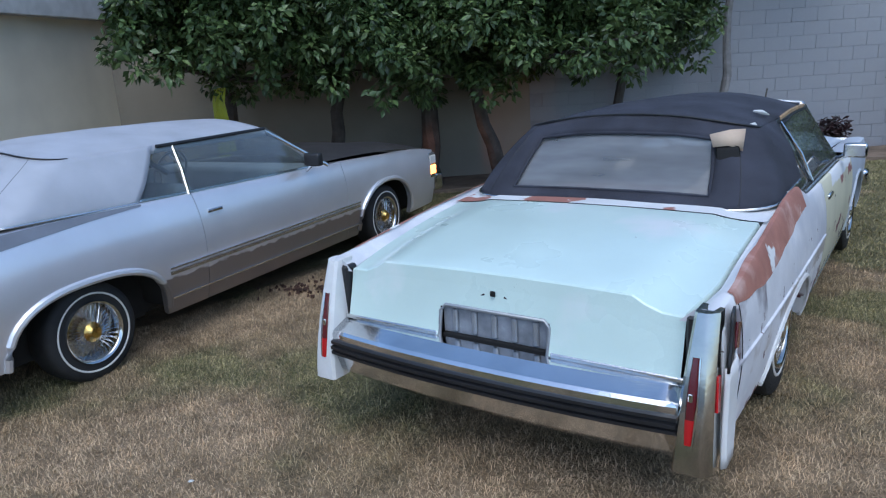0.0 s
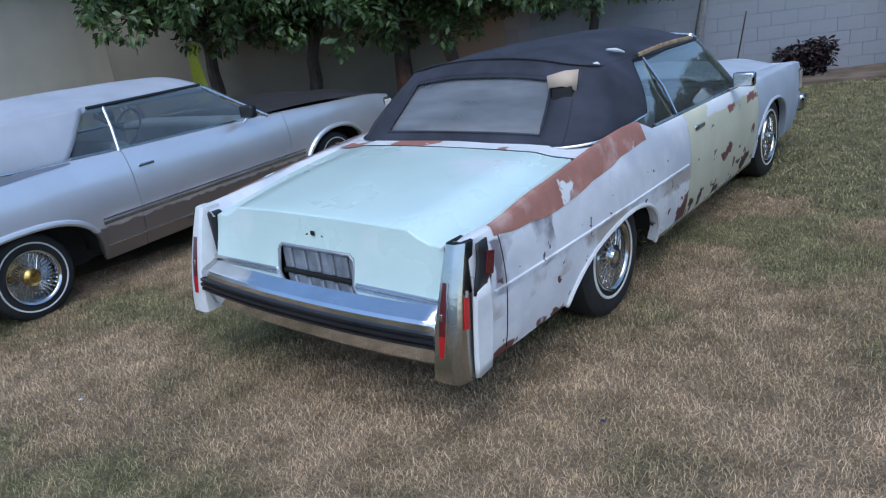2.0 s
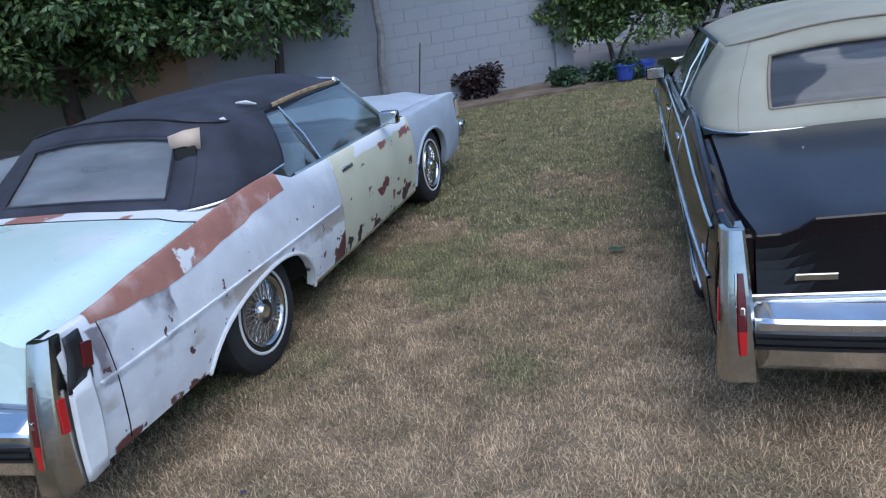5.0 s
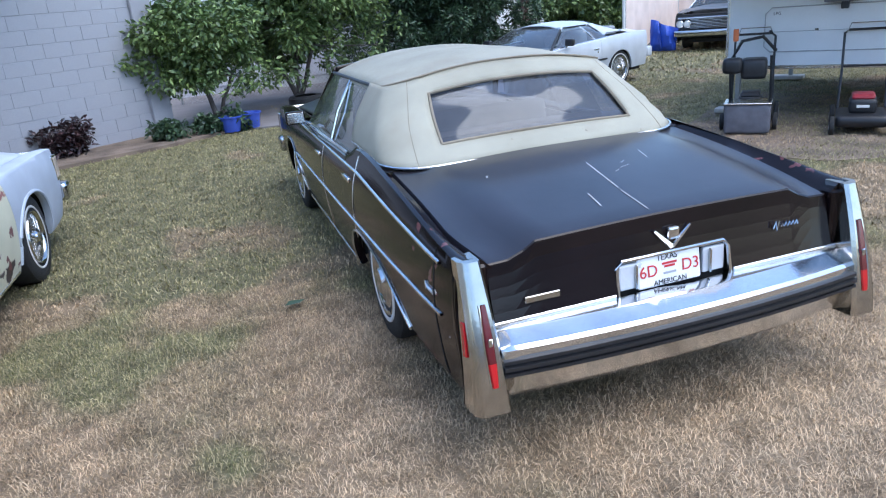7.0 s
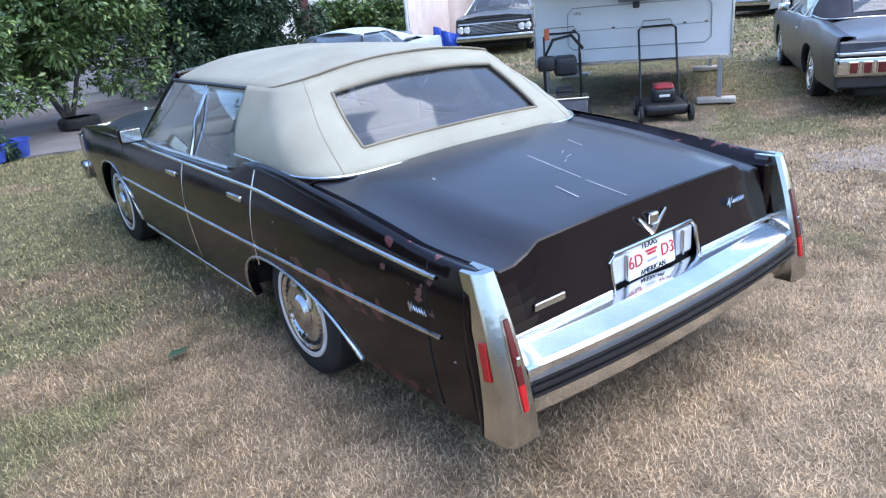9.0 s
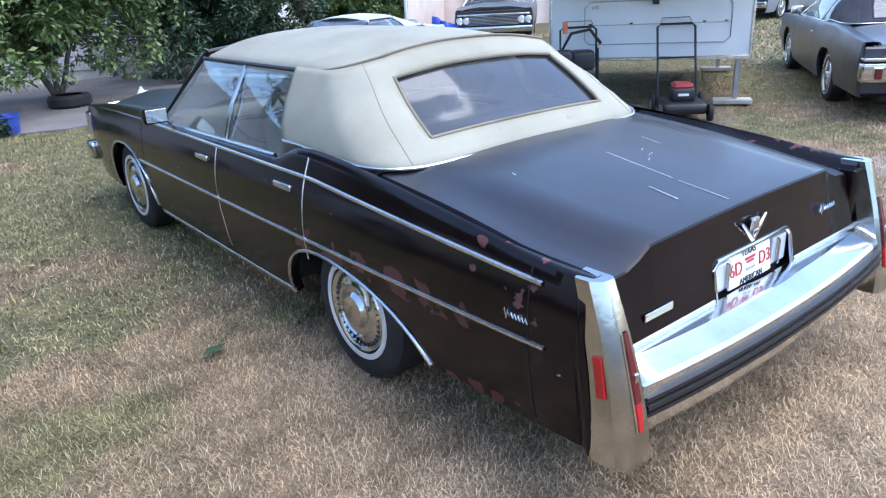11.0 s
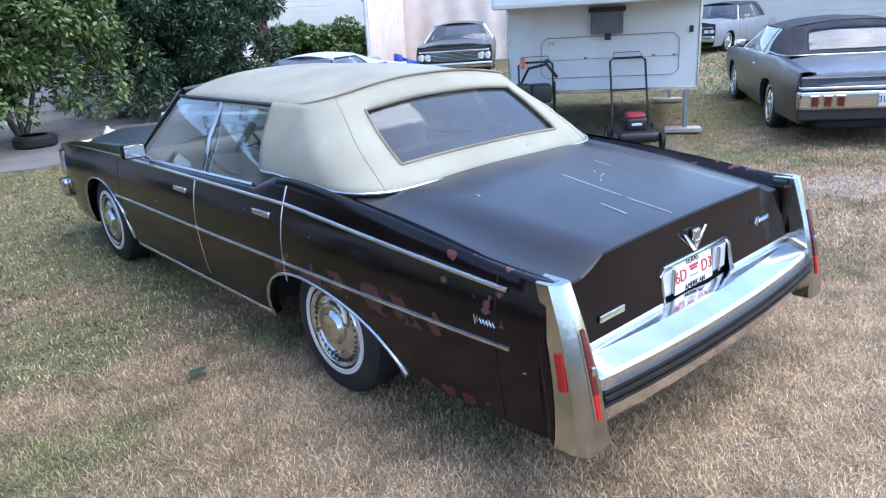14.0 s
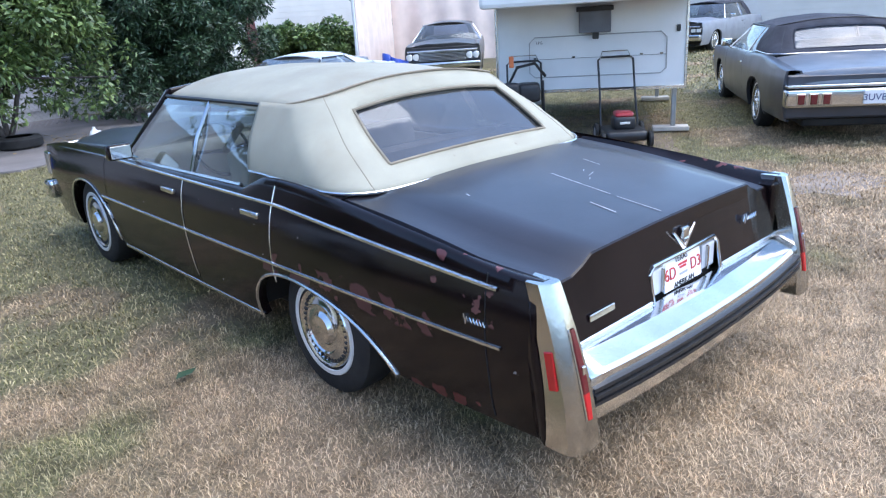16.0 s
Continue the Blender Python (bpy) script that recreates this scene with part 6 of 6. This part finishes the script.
hatch = mk("hatch_seal", *tube([(x, -0.006, z) for x, z in fr], 0.007, 6), M("grey_seal", (0.4, 0.41, 0.41), 0.6), camper)
mk("panel_joint", *tube([(0.43, -0.003, 0.99), (2.16, -0.003, 0.99)], 0.004, 5), M("grey_joint", (0.35, 0.36, 0.36), 0.6), camper)
for xx in (0.5, 1.0, 1.85, 2.1):
    part("latch", boxm(xx - 0.02, xx + 0.02, -0.02, 0.0, 0.995, 1.015, 0.004), CHROME_DULL, camper)
part("side_outlet", boxm(2.27, 2.32, -0.02, 0.0, 1.26, 1.34, 0.005), BLACK_PLASTIC, camper)
bxm = part("vent_box", boxm(1.07, 1.47, -0.14, 0.0, 1.3, 1.58, 0.015, 2), M("grey_blue_plastic", (0.16, 0.17, 0.2), 0.5), camper, "grey plastic box under the overhang")
part("vent_lid", boxm(1.04, 1.5, -0.16, 0.0, 1.56, 1.62, 0.012, 2), BLACK_PLASTIC, bxm)
part("coupler", boxm(1.24, 1.32, -0.1, -0.04, 1.22, 1.31, 0.012, 2), BLACK_PLASTIC, bxm)
part("marker_lamp", boxm(1.2, 1.32, -1.02, -0.99, 1.86, 1.9, 0.006), BLACK_PLASTIC, camper)
text_mesh("small_label", "LPG", 0.05, BLACK_PLASTIC, camper, pose(0.56, -0.004, 1.2, 90))
STEEL = M("galvanised_steel", (0.45, 0.46, 0.47), 0.45, 0.8, 0.12)
for xx, yy in ((2.28, 0.12), (0.12, 0.12), (2.28, 3.2), (0.12, 3.2)):
    j = part("jack_post", boxm(xx - 0.03, xx + 0.03, yy - 0.03, yy + 0.03, 0.06, 0.62, 0.008), STEEL, camper)
    part("jack_foot", boxm(xx - 0.26, xx + 0.2, yy - 0.1, yy + 0.1, 0.0, 0.06, 0.01), M("pale_plank", (0.5, 0.47, 0.42), 0.8), j)


def push_mower(m, label, bagger):
    t = thing("lawn_mower", m, label, "lawn mower", "mowers")
    deck = part("deck", boxm(-0.25, 0.25, -0.3, 0.3, 0.08, 0.21, 0.06, 3), BLACK_PLASTIC, t, smooth=True)
    e = part("engine", boxm(-0.13, 0.13, -0.14, 0.14, 0.2, 0.36, 0.04, 2), M("dark_engine", (0.03, 0.03, 0.032), 0.5, 0.3), t, smooth=True)
    part("engine_cover", boxm(-0.11, 0.11, -0.12, 0.12, 0.35, 0.41, 0.03, 2), M("red_cover", (0.30, 0.02, 0.03), 0.4) if not bagger else BLACK_PLASTIC, e, "red engine cover" if not bagger else "", True)
    part("label_plate", boxm(-0.06, 0.06, -0.147, -0.138, 0.27, 0.3, 0.003), WHITEWALL, e)
    for sx in (-1, 1):
        for sy, rr in ((-0.26, 0.1), (0.28, 0.12)):
            v, f = lathe_x([(-0.025, 0.03), (-0.025, rr * 0.9), (-0.015, rr), (0.015, rr), (0.025, rr * 0.9), (0.02, rr * 0.55), (0.025, 0.02), (0.025, 0.0)], 20, sx)
            w = mk("wheel", *shift((v, f), pose(sx * 0.28, sy, rr)), TYRE, t)
            v, f = lathe_x([(0.02, rr * 0.55), (0.028, rr * 0.3), (0.028, 0.0)], 16, sx)
            mk("wheel_disc", *shift((v, f), pose(sx * 0.28, sy, rr)), M("grey_disc", (0.3, 0.3, 0.31), 0.5), w)
    top, up = 1.02, 0.3 if bagger else 0.66
    hy = lambda y: 0.25 + (y - 0.25) * up
    mk("handle", *tube([(-0.23, 0.25, 0.2), (-0.22, hy(0.5), 0.6), (-0.22, hy(0.74), top - 0.03), (-0.18, hy(0.78), top), (0.18, hy(0.78), top), (0.22, hy(0.74), top - 0.03), (0.22, hy(0.5), 0.6), (0.23, 0.25, 0.2)], 0.014, 8), BLACK_PLASTIC, t)
    mk("crossbar", *tube([(-0.215, hy(0.52), 0.64), (0.215, hy(0.52), 0.64)], 0.011, 6), BLACK_PLASTIC, t)
    mk("bail", *tube([(-0.2, hy(0.72), top - 0.03), (-0.16, hy(0.83), top + 0.07), (0.16, hy(0.83), top + 0.07), (0.2, hy(0.72), top - 0.03)], 0.006, 6), CHROME_DULL, t)
    if bagger:
        bag = part("grass_bag", boxm(-0.24, 0.24, -0.62, -0.3, 0.02, 0.36, 0.04, 2), M("grey_bag_cloth", (0.13, 0.13, 0.15), 0.8, 0, 0.15, 8, 120, 0.4), t, "grey cloth grass bag", True)
        part("bag_rim", boxm(-0.25, 0.25, -0.63, -0.28, 0.345, 0.365, 0.006), CHROME_DULL, bag)
        part("engine_block", boxm(-0.12, 0.16, -0.1, 0.2, 0.55, 0.78, 0.05, 2), BLACK_PLASTIC, t, smooth=True)
        mk("frame", *join(tube([(-0.22, 0.1, 0.2), (-0.24, 0.05, 0.75), (-0.12, 0.0, 0.98), (0.1, 0.0, 1.02), (0.24, 0.1, 0.85)], 0.02, 8), tube([(0.22, 0.1, 0.2), (0.2, 0.05, 0.8)], 0.018, 8)), BLACK_PLASTIC, t)
        part("orange_grip", boxm(-0.22, -0.16, -0.02, 0.02, 0.98, 1.12, 0.015, 2, None), M("orange_plastic", (0.6, 0.16, 0.05), 0.5), t)
        part("fuel_tank", boxm(-0.32, -0.1, -0.12, 0.05, 0.62, 0.8, 0.05, 2), BLACK_PLASTIC, t, smooth=True)
    return t


push_mower(pose(6.6, 7.88, 0, 0, 0, -36), "black push mower with red engine cover on the lawn", False)
push_mower(pose(5.84, 8.78, 0, 0, 0, -34), "black bagging mower with grey cloth bag and orange grip", True)

BLUE = M("blue_plastic", (0.05, 0.09, 0.42), 0.45, 0, 0.1)
for x, y in ((-0.68, 12.72), (-0.4, 12.95)):
    tub = thing("blue_tub", pose(x, y, 0.03), "blue plastic tub beside the bed", "tub", "blue tubs")
    rows = [[(r * math.cos(a), r * math.sin(a), z) for a in [2 * math.pi * k / 20 for k in range(20)]] for r, z in ((0.0, 0.0), (0.13, 0.0), (0.17, 0.24), (0.185, 0.245), (0.185, 0.225), (0.165, 0.22), (0.125, 0.02), (0.0, 0.02))]
    mk("tub", *grid(rows, closed=True, flip=True), BLUE, tub)
jug = thing("jug", pose(1.45, 14.1, 0.03), "white plastic milk jug standing on concrete", "jug")
rows = [[(r * math.cos(a), r * math.sin(a), z) for a in [2 * math.pi * k / 16 for k in range(16)]] for r, z in ((0.0, 0.0), (0.085, 0.0), (0.09, 0.15), (0.06, 0.22), (0.025, 0.26), (0.025, 0.29), (0.0, 0.29))]
mk("body", *grid(rows, closed=True, flip=True), WHITE_PAINT, jug)
mk("handle", *tube([(0.06, 0, 0.22), (0.11, 0, 0.2), (0.11, 0, 0.12), (0.085, 0, 0.1)], 0.012, 6), WHITE_PAINT, jug)
tyre_l = mk("spare_tyre", *shift(lathe_x([(0.0, 0.2), (0.0, 0.29), (0.04, 0.33), (0.15, 0.33), (0.19, 0.29), (0.19, 0.2)], 28), pose(0.45, 15.0, 0.03, 0, -90, 0)), TYRE)
tagged(tyre_l, "old black tyre lying by the fruit tree", "tyre")
leaf_o = thing("fallen_leaf", pose(0.583, 5.152, 0.03, 12, 8, 30), "dark green fallen leaf on the dry lawn", "leaf")
mk("blade", [(-0.06, 0, 0), (-0.02, 0.025, 0.014), (0.03, 0.022, 0.01), (0.08, 0, 0.02), (0.03, -0.018, 0.012), (-0.02, -0.022, 0.012)], [(0, 1, 2, 3), (0, 3, 4, 5)], DARKLEAF, leaf_o)

# dug-up earth, scraps and dry leaves on the lawn
rng3 = random.Random(17)
bits = []
for k in range(60):
    a, q = rng3.uniform(0, 6.283), abs(rng3.gauss(0, 0.13))
    bits.append(shift(tube([(0, 0, -0.012), (0.004, 0, 0.012)], [rng3.uniform(0.008, 0.024), 0.006], 6), pose(math.cos(a) * q * 1.5, math.sin(a) * q, 0.008, rng3.uniform(-50, 50), rng3.uniform(-50, 50))))
clods = mk("earth_clods", *join(*bits), M("dark_red_earth", (0.075, 0.038, 0.026), 0.95, 0, 0.3, 9, 60, 0.5))
clods.matrix_basis = pose(-4.68, 3.12, 0.012, 0, 0, 30)
tagged(clods, "small heap of dug-up dark red earth clods", "soil", kind="stuff")


def scrap(name, at, size, mat, label, category, seed):
    q = random.Random(seed)
    rows = [[((i - 1) * size * q.uniform(0.8, 1.1), (j - 1) * size * 0.7 * q.uniform(0.8, 1.1), 0.012 + q.uniform(0, size * 0.4)) for j in range(3)] for i in range(3)]
    ob = solid(mk(name, *grid(rows), mat), 0.002)
    ob.matrix_basis = pose(at[0], at[1], 0.01, 0, 0, q.uniform(0, 360))
    return tagged(ob, label, category)


scrap("paper_scrap", (-2.77, 1.03), 0.012, WHITE_PAINT, "tiny crumpled white paper scrap on the lawn", "litter", 1)
scrap("plastic_scrap", (-0.43, 2.39), 0.012, M("dark_blue_plastic", (0.03, 0.035, 0.12), 0.5), "small dark blue plastic scrap on the lawn", "litter", 2)
DRY_LEAF = M("dry_yellow_leaf", (0.4, 0.3, 0.13), 0.8, 0, 0.2, 20)
for k, at in enumerate(((0.31, 8.72), (0.9, 7.6), (-0.2, 7.1), (-1.4, 4.4), (3.6, 1.9))):
    scrap("dry_leaf", at, 0.028, DRY_LEAF, "curled yellow-brown dry leaf on the lawn", "leaf", 5 + k)["group"] = "dry leaves"
litter = []
for k in range(160):
    litter.append(shift(([(-0.03, 0, 0), (0, 0.012, 0.006), (0.035, 0, 0.003), (0, -0.012, 0.004)], [(0, 1, 2, 3)]), pose(1.0 + rng3.gauss(0, 0.55), 15.2 + rng3.gauss(0, 0.35), 0.04 + rng3.uniform(0, 0.015), rng3.uniform(-25, 25), rng3.uniform(-25, 25), rng3.uniform(0, 360))))
tagged(mk("leaf_litter", *join(*litter), DRY_LEAF, smooth=False), "dry brown leaf litter under the fruit tree", "leaves", kind="stuff")

# ---- distance: pale house, fence, carport, far wall ----
SIDING = M("pale_siding", (0.58, 0.58, 0.62), 0.7, 0, 0.06, 1, 50, 0.1)
fm = pose(-4.5, 18.6, 0, 0, 0, 8)
pale = thing("house", fm, "pale house with lap siding behind the trees", "house")
part("wall", boxm(0, 9.0, 0, 3, 0.0, 3.3), SIDING, pale)
for k in range(16):
    part("siding_board", boxm(0, 9.0, -0.02, 0.0, 0.2 * k + 0.2, 0.2 * k + 0.395, 0.004), SIDING, pale)
for x0 in (2.2, 5.6):
    w = part("window", boxm(x0, x0 + 1.1, -0.05, -0.02, 1.1, 2.2, 0.01), WHITE_PAINT, pale)
    for k in range(2):
        part("window_pane", boxm(x0 + 0.06 + 0.51 * k, x0 + 0.53 + 0.51 * k, -0.056, -0.05, 1.16, 2.14), GREY_DECK, w)
fence = thing("chain_link_fence", pose(-2.3, 17.4, 0.03, 0, 0, 10), "grey chain link fence along the concrete", "fence", kind="structure")
for k in range(6):
    mk("post", *tube([(k * 1.3, 0, 0), (k * 1.3, 0, 1.25)], 0.025, 8), STEEL, fence)
mk("top_rail", *tube([(0, 0, 1.25), (6.5, 0, 1.25)], 0.02, 8), STEEL, fence)
wires = []
for k in range(-10, 66):
    for d in (1, -1):
        xa, za, xb, zb = k * 0.1, 0.0, k * 0.1 + 1.22, 1.22
        if d < 0:
            za, zb = 1.22, 0.0
        if xa < 0:
            za += d * -xa
            xa = 0.0
        if xb > 6.5:
            zb -= d * (xb - 6.5)
            xb = 6.5
        wires.append(tube([(xa, 0, za), (xb, 0, zb)], 0.003, 3, False))
tagged(mk("wire_mesh", *join(*wires), STEEL, fence), kind="stuff")
PINK = M("pale_pink_curtain", (0.78, 0.64, 0.56), 0.8, 0, 0.08, 2, 60, 0.2)
port = thing("carport", pose(8.7, 18.35, 0, 0, 0, -37), "pale pink fabric shelter with open front", "carport")
mk("back_curtain", *grid([[(x, 6.2 + 0.06 * math.sin(x * 7), z) for z in (0.1, 1.2, 2.5)] for x in frange(-0.3, 4.6, 0.12)]), PINK, port)
mk("side_curtain", *grid([[(-0.3 + 0.05 * math.sin(y * 8), y, z) for z in (0.05, 1.2, 2.4)] for y in frange(-0.6, 6.2, 0.12)]), PINK, port)
for xx in (-0.3, 4.6):
    mk("post", *tube([(xx, -0.6, 0), (xx, -0.6, 2.4)], 0.04, 8), WHITE_PAINT, port)
mk("top_bar", *tube([(-0.3, -0.6, 2.4), (4.6, -0.6, 2.4)], 0.03, 8), WHITE_PAINT, port)
tarp = mk("blue_tarp", *grid([[(8.75 + 0.5 * u + 0.05 * math.sin(9 * u), 17.95 - 0.3 * u + 0.06 * math.sin(14 * u + 3 * w), 0.05 + w * (0.75 - 0.25 * u)) for w in (0, 0.3, 0.6, 1.0)] for u in frange(0, 1, 0.08)]), M("blue_tarpaulin", (0.03, 0.08, 0.45), 0.4, 0, 0.1))
tagged(solid(tarp, 0.01), "bright blue tarpaulin hanging at the carport", "tarpaulin")
FARW = M("pale_far_wall", (0.6, 0.58, 0.55), 0.85, 0, 0.06, 1, 40, 0.15)


def far_wall(name, a, b2, h, label):
    d = Vector((b2[0] - a[0], b2[1] - a[1], 0))
    t = thing(name, pose(a[0], a[1], 0, 0, 0, math.degrees(math.atan2(d.y, d.x))), label, "wall", kind="structure")
    part("wall_core", boxm(0, d.length, 0.0, 0.2, 0, h), FARW, t)
    for c in range(int(h / 0.2)):
        part("course", boxm(0, d.length, -0.012, 0.0, c * 0.2 + 0.006, c * 0.2 + 0.194, 0.003), FARW, t)
    return t


far_wall("wall_east", (16.5, 27.5), (27.5, 12.0), 3.2, "pale block wall at the back of the yard")
far_wall("wall_north", (2.0, 27.5), (17.0, 28.5), 3.0, "white wall behind the bushes")
gate = thing("metal_gate", pose(19.9, 22.4, 0, 0, 0, -54.6), "blue-grey sheet metal gate", "gate", kind="structure")
part("panel", boxm(0, 1.2, -0.1, -0.04, 0.0, 2.3, 0.01), M("blue_grey_metal", (0.25, 0.27, 0.31), 0.5, 0.3), gate)
pole = thing("leaning_board", pose(6.3, 20.3, 0, 0, -6, 20), "dark red board leaning beside pale sheets", "board")
part("board", boxm(0, 0.3, 0, 0.05, 0, 2.4, 0.005), M("dark_red_wood", (0.1, 0.03, 0.03), 0.7), pole)
sheet2 = thing("pale_sheet", pose(5.2, 20.0, 0, 0, -6, 20), "pale sheet leaning against the bushes", "sheet")
part("sheet", boxm(-0.1, 0.9, 0, 0.04, 0, 2.1, 0.005), WHITE_PAINT, sheet2)
# added wall, never in view, closes the yard behind the walk
far_wall("unseen_wall_south", (16, -12), (-12, -12), 2.4, "added pale block wall out of view, closing the yard")
